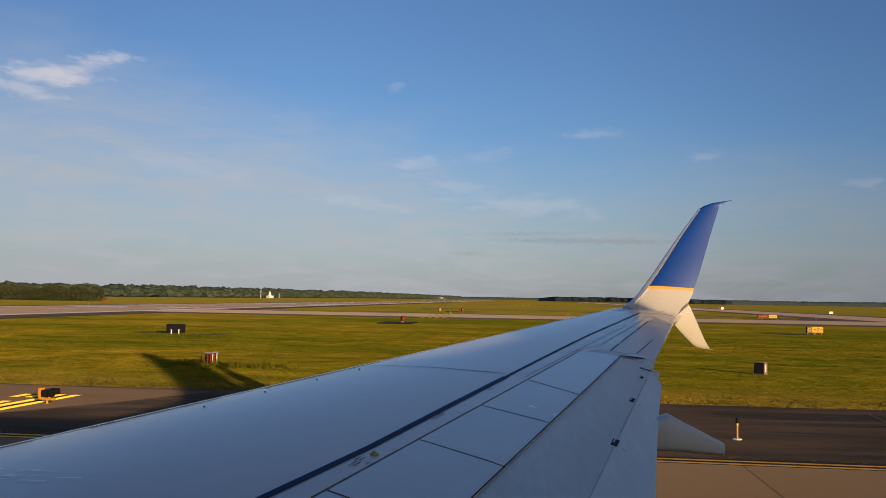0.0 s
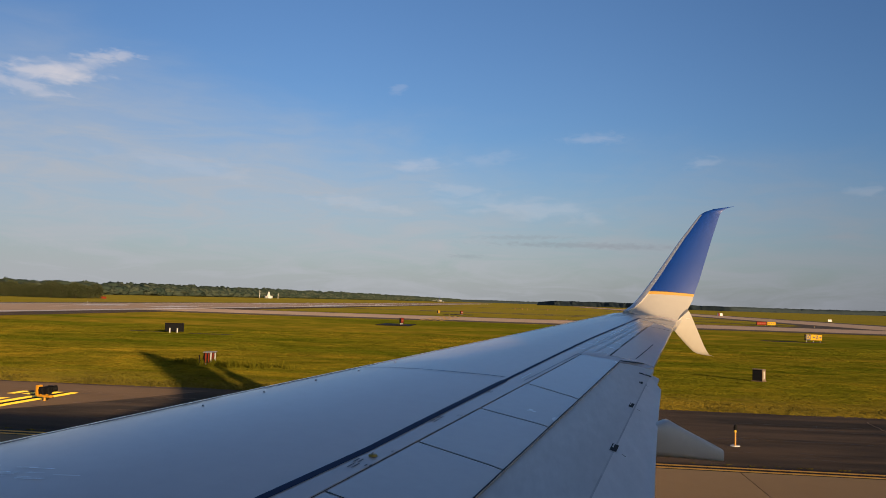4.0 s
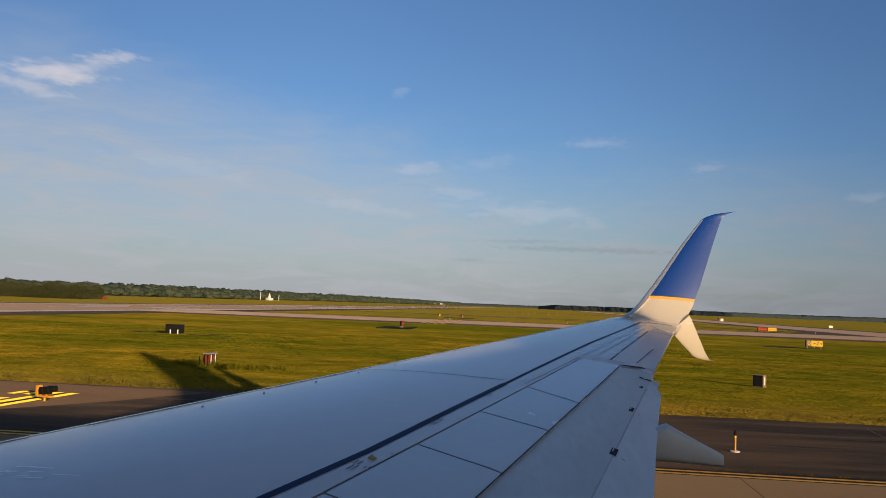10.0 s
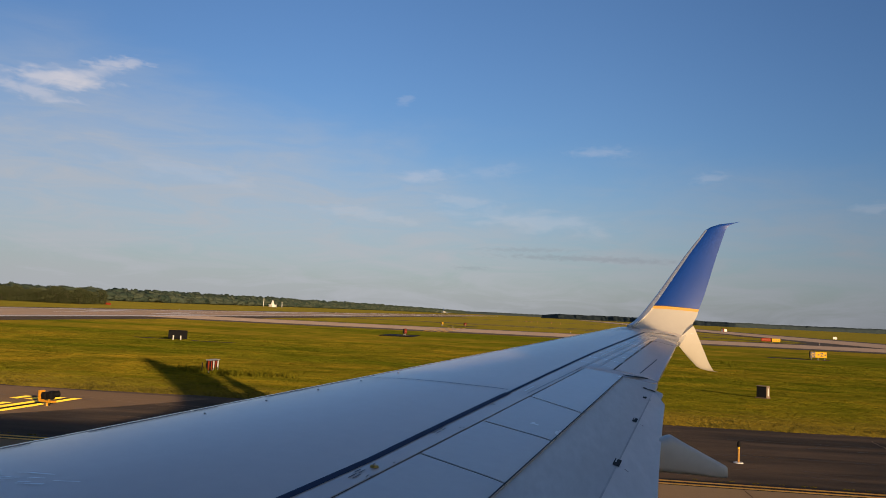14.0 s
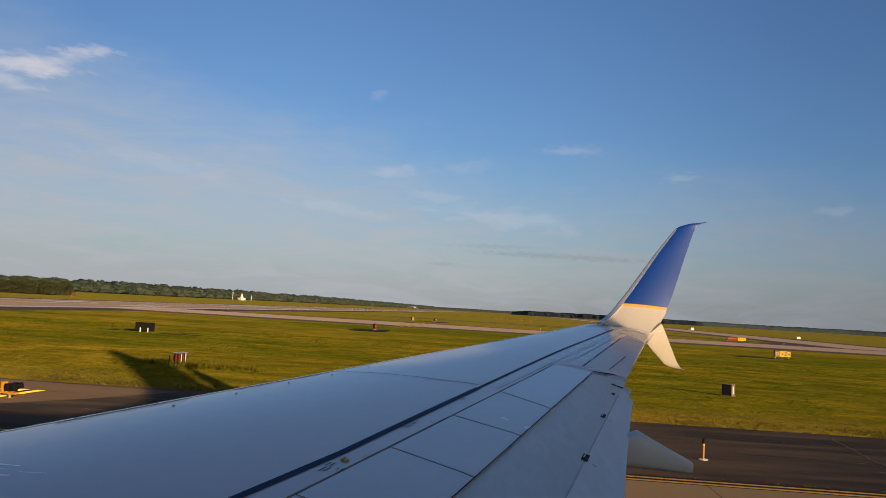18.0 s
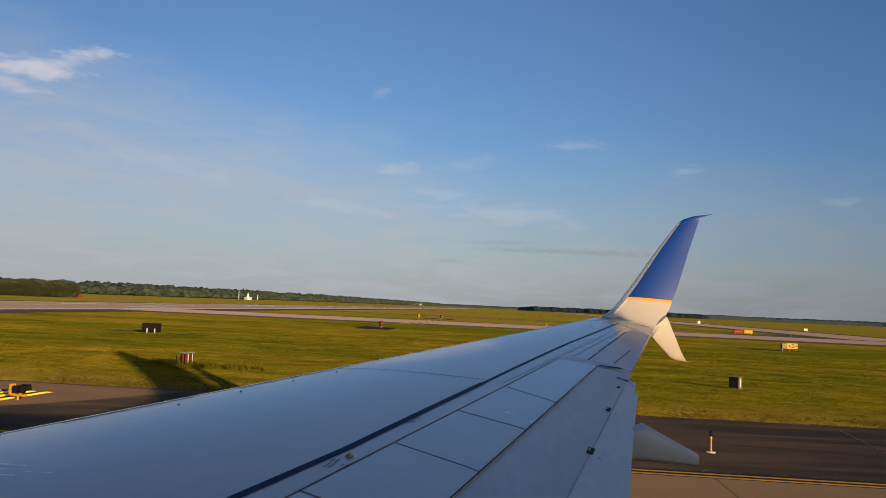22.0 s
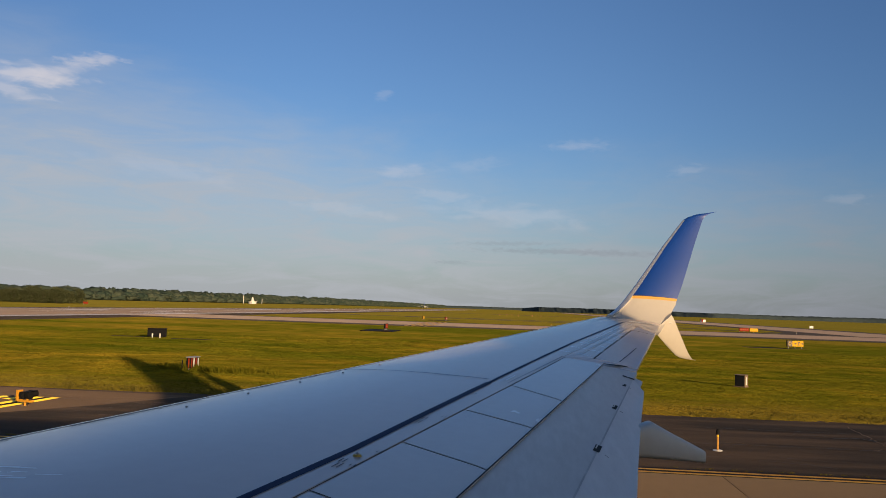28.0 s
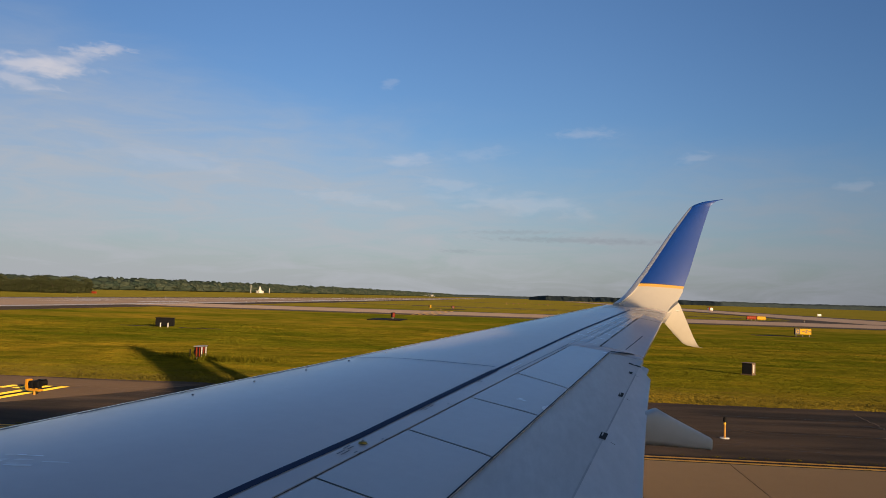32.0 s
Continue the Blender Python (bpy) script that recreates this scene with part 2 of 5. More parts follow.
def leaf_mat(name, a, b, through_light=0.22):
    m = bpy.data.materials.new(name)
    m.use_nodes = True
    t = m.node_tree
    t.nodes.clear()
    out = t.nodes.new("ShaderNodeOutputMaterial")
    r = t.nodes.new("ShaderNodeNewGeometry").outputs["Random Per Island"]
    col = mix_rgb(t, r, a, b)
    d, tr, mx = t.nodes.new("ShaderNodeBsdfDiffuse"), t.nodes.new("ShaderNodeBsdfTranslucent"), t.nodes.new("ShaderNodeMixShader")
    link(t, col, d.inputs["Color"])
    link(t, col, tr.inputs["Color"])
    mx.inputs[0].default_value = through_light
    link(t, d.outputs[0], mx.inputs[1])
    link(t, tr.outputs[0], mx.inputs[2])
    link(t, mx.outputs[0], out.inputs["Surface"])
    return m


GRASS = grass_mat("mown_grass")
BLADES = grass_mat("grass_blades", True)
DRY = leaf_mat("dry_grass", (0.10, 0.088, 0.016), (0.18, 0.14, 0.030), 0.35)
LEAVES = leaf_mat("leaves", (0.088, 0.104, 0.050), (0.120, 0.130, 0.064), 0.34)
# FAR_LEAVES slightly, HAZY_LEAVES strongly bluer: distance haze put into the leaf colour
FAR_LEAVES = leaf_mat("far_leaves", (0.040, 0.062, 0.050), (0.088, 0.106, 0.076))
HAZY_LEAVES = leaf_mat("haze_tinted_leaves", (0.044, 0.062, 0.072), (0.056, 0.076, 0.086), 0.3)
BARK = mat("bark", (0.12, 0.09, 0.065), 0.9, spread=0.3, bump=0.5)
CONCRETE = mat("tan_concrete", (0.150, 0.104, 0.060), 0.85, spread=0.10, big=0.12, small=2.5, bump=0.35, bump_scale=14, rand=0.16, diffuse=0.8, spec=0.15)
WORN_RUNWAY = mat("worn_runway_concrete", (0.185, 0.138, 0.110), 0.85, spread=0.2, big=0.03, small=0.5, bump=0.3, bump_scale=8, stretch=(2.2, 0.25, 1), diffuse=0.8, spec=0.15)
RUNWAY = mat("runway_concrete", (0.255, 0.190, 0.148), 0.85, spread=0.14, big=0.03, small=0.5, bump=0.3, bump_scale=8, stretch=(2.2, 0.25, 1), diffuse=0.8, spec=0.15)
ASPHALT = mat("shoulder_asphalt", (0.0205, 0.0175, 0.0158), 0.88, spread=0.45, big=0.42, small=2.6, bump=0.6, bump_scale=16, stretch=(0.25, 1.4, 1),
              other=(0.052, 0.038, 0.030), patch=0.51, diffuse=1.0, spec=0.05)
ROAD = mat("old_asphalt", (0.040, 0.033, 0.030), 0.9, spread=0.2, big=0.05, small=0.8, bump=0.4, bump_scale=8, diffuse=1.0, spec=0.12)
PALE_ASPHALT = mat("pale_brown_asphalt", (0.098, 0.068, 0.048), 0.88, spread=0.3, big=0.2, small=2.2, bump=0.6, bump_scale=16, stretch=(0.28, 1.5, 1), diffuse=1.0, spec=0.05)
JOINT = mat("joint_sealant", (0.105, 0.075, 0.049), 0.85, spec=0.1)
EDGE_YELLOW = mat("edge_line_yellow", (0.74, 0.37, 0.022), 0.75, spread=0.2, big=0.8, small=9.0, bump=0.2)
YELLOW = mat("yellow_marking", (0.96, 0.62, 0.02), 0.7, spread=0.12, big=0.8, small=9.0, bump=0.1, diffuse=1.0)
BLACK_PAINT = mat("black_marking", (0.012, 0.010, 0.009), 0.8, spread=0.2, spec=0.1)
WHITE_PAINT = mat("white_marking", (0.82, 0.80, 0.76), 0.75, spread=0.12, big=0.4, small=4.0, bump=0.2)
SKIN = mat("wing_paint", (0.57, 0.478, 0.435), 0.25, metal=0.0, spread=0.05, big=0.35, small=7.0, bump=0.008, bump_scale=1.2, coat=0.5, spec=0.5, rough_var=0.10)
PANEL = mat("panel_paint", (0.60, 0.55, 0.515), 0.26, metal=0.0, spread=0.06, big=0.8, small=9.0, bump=0.015, bump_scale=2.0, coat=0.8, spec=0.6, rough_var=0.12, rand=0.10)
MATT = mat("matt_panel_paint", (0.62, 0.575, 0.57), 0.42, spread=0.10, big=1.2, small=9.0, bump=0.02, bump_scale=3.0, stretch=(1.4, 0.4, 1), spec=0.5, coat=0.3)
# lighter copy of the flap paint, for the light on the steeper aft flap
FLAP_AFT = mat("aft_flap_lit_paint", (0.71, 0.68, 0.675), 0.40, metal=0.08, spread=0.16, big=1.1, small=10.0, bump=0.04, bump_scale=3.0, stretch=(1.6, 0.35, 1), rough_var=0.15)
FLAP = mat("flap_paint", (0.58, 0.565, 0.56), 0.38, metal=0.08, spread=0.20, big=1.1, small=10.0, bump=0.04, bump_scale=3.0, stretch=(1.6, 0.35, 1), rough_var=0.15)
FUSE = mat("fuselage_paint", (0.75, 0.75, 0.74), 0.3, spread=0.03, coat=0.3)
FAIRING = mat("fairing_paint", (0.52, 0.51, 0.49), 0.4, spread=0.08, big=2.0, small=12.0)
CREAM = mat("winglet_white", (0.50, 0.455, 0.395), 0.35, spread=0.05, big=1.5, small=12.0, coat=0.3)
BLUE = mat("winglet_blue", (0.004, 0.041, 0.25), 0.36, spread=0.08, big=1.2, small=9.0, coat=0.3, spec=0.5)
GOLD = mat("winglet_gold", (0.62, 0.34, 0.07), 0.35, spread=0.08)
SILVER = mat("bare_aluminium", (0.62, 0.63, 0.65), 0.32, 0.9, spread=0.08, big=2.0)
EDGE = mat("worn_edge_metal", (0.70, 0.71, 0.73), 0.28, 0.65, spread=0.12, big=3, small=20)
SLAT = mat("pale_slat_edge", (0.90, 0.90, 0.89), 0.28, 0.6, spread=0.10, big=2.0, small=14)
DARK_LINE = mat("dark_line", (0.010, 0.020, 0.066), 0.55, spread=0.15, big=1.5, spec=0.12)
GAP = mat("dark_gap", (0.012, 0.012, 0.013), 0.8)
CREASE_SHADE = mat("flap_crease_shade", (0.46, 0.46, 0.47), 0.55, spread=0.4, big=1.0, small=6.0)
STUD = mat("stud_grey", (0.28, 0.29, 0.31), 0.5)
SEAM = mat("sealed_seam", (0.42, 0.42, 0.44), 0.4, metal=0.4)
STENCIL = mat("stencil_black", (0.07, 0.07, 0.08), 0.6)
PALE_STENCIL = mat("stencil_pale", (0.9, 0.9, 0.9), 0.3, metal=0.35, coat=0.5)
BRASS = mat("brass", (0.42, 0.27, 0.07), 0.35, 0.8, spread=0.2, big=20, small=80)
DUST = mat("pale_dust", (0.16, 0.115, 0.08), 0.9, spread=0.3, small=8, spec=0.1)
RUBBER = mat("tyre_rubber", (0.02, 0.02, 0.02), 0.8)
RED = mat("sign_red", (0.23, 0.030, 0.010), 0.75, spec=0.15, spread=0.08)
SIGN_YELLOW = mat("sign_yellow", (0.60, 0.34, 0.015), 0.75, spec=0.15, spread=0.06)
BLACK = mat("black_metal", (0.009, 0.009, 0.010), 0.65, spread=0.2, big=2, spec=0.1)
POST_ORANGE = mat("post_orange", (0.50, 0.235, 0.03), 0.5, spread=0.1, big=6)
FADED = mat("faded_lettering", (0.32, 0.10, 0.045), 0.6)
GUARD = mat("guard_light_orange", (0.62, 0.27, 0.012), 0.5, spread=0.12, big=5)
GALV = mat("galvanised_steel", (0.42, 0.42, 0.41), 0.5, 0.6, spread=0.15)
WHITE = mat("white_paint", (0.66, 0.64, 0.60), 0.6, spread=0.05)
SLATE = mat("dark_grey_paint", (0.016, 0.0145, 0.013), 0.6, spread=0.15, spec=0.2)
RUST = mat("rusty_brown_timber", (0.050, 0.028, 0.016), 0.85, spread=0.3, big=2.0, small=9.0, bump=0.3, spec=0.15)
SOIL = mat("bare_soil", (0.030, 0.024, 0.017), 0.95, spread=0.4, big=0.8, small=5.0, bump=0.8, bump_scale=9.0, spec=0.05)
WOOD = mat("weathered_wood", (0.20, 0.14, 0.09), 0.8, spread=0.25, bump=0.3)


# ---- helpers for meshes ----
def mesh_ob(name, verts, faces, material, parent=None, label="", shade=False):
    me = bpy.data.meshes.new(name)
    me.from_pydata([tuple(v) for v in verts], [], [tuple(f) for f in faces])
    me.materials.append(material)
    if shade:
        me.shade_smooth()
    me.update()
    ob = new(name, me)
    if parent is not None:
        ob.parent = parent
    if label:
        ob["label"] = label
    return ob


def part(name, bm, material, parent, label="", shade=False):
    me = bpy.data.meshes.new(name)
    bmesh.ops.recalc_face_normals(bm, faces=bm.faces)
    bm.to_mesh(me)
    bm.free()
    me.materials.append(material)
    if shade:
        me.shade_smooth()
    ob = new(name, me)
    if parent is not None:
        ob.parent = parent
    if label:
        ob["label"] = label
    return ob


def thing(name, at, label, category, group="", turn=0.0):
    ob = new(name)
    ob.matrix_world = pose(*at, 0, 0, turn)
    return tagged(ob, label, category, group)


def box_bm(size, at=(0, 0, 0), bevel=0.0, bm=None):
    own = bmesh.new()
    bmesh.ops.create_cube(own, size=1.0)
    for v in own.verts:
        v.co = Vector((v.co.x * size[0] + at[0], v.co.y * size[1] + at[1], v.co.z * size[2] + at[2]))
    if bevel:
        bmesh.ops.bevel(own, geom=own.edges[:], offset=bevel, segments=2, affect="EDGES", profile=0.5)
    return own


def rod_bm(a, b, r0, r1=None, n=10):
    a, b = Vector(a), Vector(b)
    r1 = r0 if r1 is None else r1
    bm = bmesh.new()
    d = (b - a)
    m = Matrix.Translation((a + b) / 2) @ d.to_track_quat("Z", "Y").to_matrix().to_4x4()
    bmesh.ops.create_cone(bm, cap_ends=True, segments=n, radius1=r0, radius2=r1, depth=d.length, matrix=m)
    return bm


def rect(x0, y0, x1, y1, z):
    return [(x0, y0, z), (x1, y0, z), (x1, y1, z), (x0, y1, z)], [(0, 1, 2, 3)]


def slab(name, x0, y0, x1, y1, z, depth, material, parent=None, label=""):
    return part(name, box_bm((x1 - x0, y1 - y0, depth), ((x0 + x1) / 2, (y0 + y1) / 2, z - depth / 2)), material, parent, label)


# ---- ground and pavements ----
def build_ground():
    n, r = 96, 4700.0
    verts, faces = [(0, 0, 0)], []
    rings = [40, 90, 180, 400, 900, 2000, r]
    for k, rad in enumerate(rings):
        for i in range(n):
            a = 2 * math.pi * i / n
            verts.append((rad * math.cos(a), rad * math.sin(a), 0))
    for i in range(n):
        faces.append((0, 1 + i, 1 + (i + 1) % n))
        for k in range(len(rings) - 1):
            a, b = 1 + k * n, 1 + (k + 1) * n
            faces.append((a + i, b + i, b + (i + 1) % n, a + (i + 1) % n))
    tagged(mesh_ob("ground", verts, faces, GRASS), "mown yellow-green airfield grass reaching to the horizon", "ground", kind="structure")


def outline(name, pts, z, depth, material, label, category):
    bm = bmesh.new()
    top = [bm.verts.new((x, y, z)) for x, y in pts]
    low = [bm.verts.new((x, y, z - depth)) for x, y in pts]
    bm.faces.new(top)
    for i in range(len(pts)):
        j = (i + 1) % len(pts)
        bm.faces.new((top[i], low[i], low[j], top[j]))
    ob = part(name, bm, material, None)
    return tagged(ob, label, category, kind="structure")


build_ground()
# asphalt shoulder along the taxiway, widening in a curve to the runway's edge
curve = [(-72.8, 110), (-72.4, 84), (-71.6, 70), (-69.6, 58), (-65.5, 51), (-59.5, 44.5), (-51.8, 37.5), (-43, 33.6), (-35, 32.5)]
random.seed(4)
rag = [(x, 32.35 + random.uniform(-0.22, 0.22) + 0.12 * math.sin(x * 0.7)) for x in np.arange(-33, 141, 1.3)]
SHOULDER = outline("shoulder", [(-83, -60), (140, -60)] + rag[::-1] + curve[::-1] + [(-73, 900), (-83, 900)], 0.03, 0.3, ASPHALT,
        "dark weathered asphalt shoulder beside the taxiway, cracked", "pavement")
taxi = tagged(slab("taxiway", -83, -40, 140, 20.27, 0.036, 0.1, JOINT), "tan concrete taxiway of large jointed slabs", "taxiway", kind="structure")
runway = tagged(slab("runway", -129, -60, -83, 1900, 0.04, 0.3, WORN_RUNWAY), "long tan concrete runway with white markings", "runway", kind="structure")
tagged(slab("runway_shoulder", -137, -60, -129.02, 1900, 0.03, 0.3, ROAD), "dark asphalt shoulder along the runway", "pavement", kind="structure")
cross = tagged(slab("cross_taxiway", -83, 166, 600, 200, 0.045, 0.3, RUNWAY), "tan concrete taxiway crossing the grass", "taxiway", kind="structure")
tagged(slab("cross_shoulder_near", -72, 156.5, 600, 166, 0.032, 0.3, ROAD), "dark asphalt shoulder of the crossing taxiway", "pavement", kind="structure")
tagged(slab("cross_shoulder_far", -72, 200, 600, 206, 0.032, 0.3, ROAD), "dark asphalt shoulder of the crossing taxiway", "pavement", kind="structure")
tagged(slab("service_road", -73, 300, 79, 307, 0.03, 0.3, ROAD), "narrow dark service road through the grass", "road", kind="structure")
outline("asphalt_fillet", [(50, 206.02), (74.98, 206.02), (74.98, 246), (71.5, 226), (66, 214)], 0.031, 0.3, ROAD, "dark asphalt fillet between two taxiways", "pavement")
outline("service_road", [(70.5, 219), (71.5, 224), (50, 252), (20, 276), (-40, 297), (-40, 293), (17, 271), (46, 247)], 0.029, 0.3, ROAD, "narrow dark service road running slantwise through the grass", "road")
tagged(slab("parallel_taxiway", 83, 206, 109, 1700, 0.042, 0.3, RUNWAY), "tan concrete taxiway running off to the horizon", "taxiway", kind="structure")
tagged(slab("parallel_shoulder", 75, 206, 83, 1700, 0.03, 0.3, ROAD), "dark asphalt shoulder strip", "pavement", kind="structure")
tagged(slab("parallel_shoulder", 109, 206, 118, 1700, 0.03, 0.3, ROAD), "dark asphalt shoulder strip", "pavement", kind="structure")
tagged(slab("far_taxiway", -73, 560, 83, 575, 0.03, 0.3, ROAD), "thin far strip of grey pavement", "pavement", kind="structure")


def marking(name, x0, y0, x1, y1, z, material, parent, label=""):
    v, f = rect(x0, y0, x1, y1, z)
    return mesh_ob(name, v, f, material, parent, label)


def crack(pts, width, seed, parent, label, material, z=0.039):
    """An uneven crack or sealed seam through the given points."""
    rg = random.Random(seed)
    fine = []
    for (x0, y0), (x1, y1) in zip(pts, pts[1:]):
        n = max(4, int(math.hypot(x1 - x0, y1 - y0) / 0.25))
        fine += [(x0 + (x1 - x0) * i / n + rg.uniform(-0.07, 0.07), y0 + (y1 - y0) * i / n + rg.uniform(-0.07, 0.07)) for i in range(n)]
    v, f = [], []
    for i, (x, y) in enumerate(fine):
        w = width * rg.uniform(0.4, 1.2)
        v += [(x - w / 2, y - w / 2, z), (x + w / 2, y + w / 2, z)]
    for i in range(len(fine) - 1):
        f.append((2 * i, 2 * i + 1, 2 * i + 3, 2 * i + 2))
    mesh_ob("crack", v, f, material, parent, label)


CRACKS = (((-7.5, 29.5), (-6.0, 28.6), (-4.6, 28.4)), ((7.4, 23.6), (8.0, 23.3), (8.9, 23.5)), ((8.0, 27.4), (9.2, 28.2), (9.9, 29.6)), ((-24, 30), (-19, 30.3), (-15, 29.3), (-11, 28.0)),
          ((-15.2, 25.0), (-14.0, 26.9), (-12.9, 29.2)), ((6.6, 22.9), (7.8, 22.6), (8.6, 22.2)), ((12.0, 31), (11.4, 26), (12.1, 22.3)), ((3.4, 25.4), (8.5, 25.7), (14, 25.2)))
for k, pts in enumerate(CRACKS):
    crack(pts, 0.035 if k % 2 else 0.055, k, SHOULDER, "thin crack with pale dust", DUST if k % 3 == 0 else GAP)
# double yellow edge line on black, along the taxiway
marking("line_backing", -60, 20.30, 140, 21.22, 0.036, BLACK_PAINT, taxi)
for y in (20.48, 20.84):
    marking("edge_line", -60, y, 140, y + 0.16, 0.041, EDGE_YELLOW, taxi, "yellow taxiway edge line")


def arc_line(cx, cy, r, a0, a1, w, z, material, parent):
    v, f, n = [], [], 28
    for i in range(n + 1):
        a = radians(a0 + (a1 - a0) * i / n)
        for q in (r, r + w):
            v.append((cx + q * math.cos(a), cy + q * math.sin(a), z))
    for i in range(n):
        f.append((2 * i, 2 * i + 1, 2 * i + 3, 2 * i + 2))
    mesh_ob("curved_line", v, f, material, parent, "yellow curved edge line")


for r in (27.9, 28.4):
    arc_line(-60, 49.18, r, 180, 270, 0.19, 0.041, YELLOW, taxi)
# runway: edge lines, threshold bars, numeral frame, centre dashes, touchdown bars
marking("runway_edge_line", -86.4, 0, -83.5, 1880, 0.046, WHITE_PAINT, runway, "white runway edge line")
marking("runway_edge_line", -128.8, 0, -126.4, 1880, 0.046, WHITE_PAINT, runway, "white runway edge line")
for i in range(6):
    for side in (-1, 1):
        x = -106 + side * (2.6 + i * 3.45)
        marking("threshold_bar_backing", x - 1.15, 27.6, x + 1.15, 52.4, 0.044, BLACK_PAINT, runway)
        marking("threshold_bar", x - 0.9, 28, x + 0.9, 52, 0.048, WHITE_PAINT, runway, "white threshold bar")
for x0, y0, x1, y1 in ((-101, 66, -95, 67.2), (-101, 80.8, -95, 82), (-101, 67.2, -100, 80.8), (-96, 67.2, -95, 80.8)):
    marking("numeral_bar", x0, y0, x1, y1, 0.046, WHITE_PAINT, runway)
for i in range(30):
    marking("centre_dash", -106.45, 110 + i * 60, -105.55, 146 + i * 60, 0.046, WHITE_PAINT, runway)
for i, y in enumerate((200, 350, 500, 650)):
    for side in (-1, 1):
        for k in range(3 if i == 1 else 2):
            x = -106 + side * (9 + k * 3.2)
            marking("touchdown_bar", x - 1.1, y, x + 1.1, y + (45 if i == 1 else 23), 0.046, WHITE_PAINT, runway)
# holding lines on the crossing taxiway
for x in (-21.6, -20.3, -19.0, -17.7):
    marking("holding_line", x, 157.0, x + 0.6, 205.5, 0.054, EDGE_YELLOW, cross, "yellow holding line")

outline("asphalt_patch", [(-50, 21.4), (-18.9, 21.4), (-14.6, 27.7), (-12.6, 31.6), (-20, 31.9), (-50, 31.9)], 0.034, 0.05, PALE_ASPHALT,
        "paler brown asphalt lane across the shoulder", "pavement")
crack(((-15.4, 26.5), (-14.6, 28.0), (-12.9, 31.2)), 0.30, 71, SHOULDER, "pale dusty joint in the asphalt", DUST)
# holding position across the taxiway's shoulder: two solid lines and two broken ones, on black
def skewed(name, x0, y0, x1, y1, z, material, label=""):
    v = [(x - 0.07 * (29.3 - y), y, z) for x, y in ((x0, y0), (x1, y0), (x1, y1), (x0, y1))]
    mesh_ob(name, v, [(0, 1, 2, 3)], material, SHOULDER, label)


skewed("holding_backing", -17.48, 21.8, -17.08, 29.2, 0.039, BLACK_PAINT)
for x in (-17.10, -17.72):
    skewed("holding_line", x, 21.8, x + 0.34, 29.25, 0.044, YELLOW, "solid yellow holding line")
for x in (-18.32, -18.92):
    for k in range(4):
        skewed("holding_dash", x, 28.2 - 1.98 * k, x + 0.33, 29.1 - 1.98 * k, 0.044, YELLOW, "broken yellow holding line")
# short cracks and scars in the dark asphalt
rs = random.Random(58)
for k in range(26):
    x, y, along = rs.uniform(2, 30), rs.uniform(22.0, 30.5), rs.uniform(0.3, 1.6)
    crack(((x, y), (x + along, y + rs.uniform(-0.3, 0.3)), (x + along * 1.5, y + rs.uniform(-0.7, 0.7))), rs.uniform(0.04, 0.11), 200 + k, SHOULDER,
          "short scar in the asphalt", (GAP, DUST, PALE_ASPHALT)[k % 3], 0.040)
# weathered paler seam where the asphalt was laid in two lanes
for x0, x1, y0, y1 in ((-60, 140, 29.05, 29.12), (-60, 140, 25.55, 25.60)):
    for k in range(30):
        a = x0 + (x1 - x0) * k / 30
        crack(((a, (y0 + y1) / 2), (a + 3.0 + k % 4, y1)), 0.05, 90 + k, SHOULDER, "worn lane joint in the asphalt", DUST if k % 2 else GAP)

# ---- the aircraft ----
PROFILE = [(-0.05, -0.026), (-0.0495, -0.019), (-0.048, -0.0135), (-0.044, -0.009), (-0.03, -0.0048), (0.0, -0.0010), (0.05, 0.0025), (0.12, 0.0055), (0.2, 0.0068), (0.3, 0.0055),
           (0.45, -0.0020), (0.6, -0.0145), (0.75, -0.034), (0.85, -0.053), (0.925, -0.0705), (1.0, -0.090), (1.3, -0.175)]
PC, PZ = [p[0] for p in PROFILE], [p[1] for p in PROFILE]


def wing_le(y):
    return -6.35 + 0.5141 * y


def wing_chord(y):
    return 5.85 - 0.303 * y


def on_wing(y, c, lift=0.0):
    ch = wing_chord(y)
    return Vector((wing_le(y) + c * ch, y, 2.325 + 0.0948 * y + ch * float(np.interp(c, PC, PZ)) + lift))


def under_wing(y, c):
    ch = wing_chord(y)
    s = max(0.0, min(1.0, (c + 0.05) / 0.975))
    deep = 0.014 + 0.105 * math.sin(math.pi * s ** 0.7) * (1 - 0.25 * s) + 0.03 * s
    skin = float(np.interp(c, PC, PZ)) - 0.004 - 0.03 * (1 - s)
    return Vector((wing_le(y) + c * ch, y, 2.325 + 0.0948 * y + ch * min(-deep, skin) - 0.02 * min(1, s * 8)))


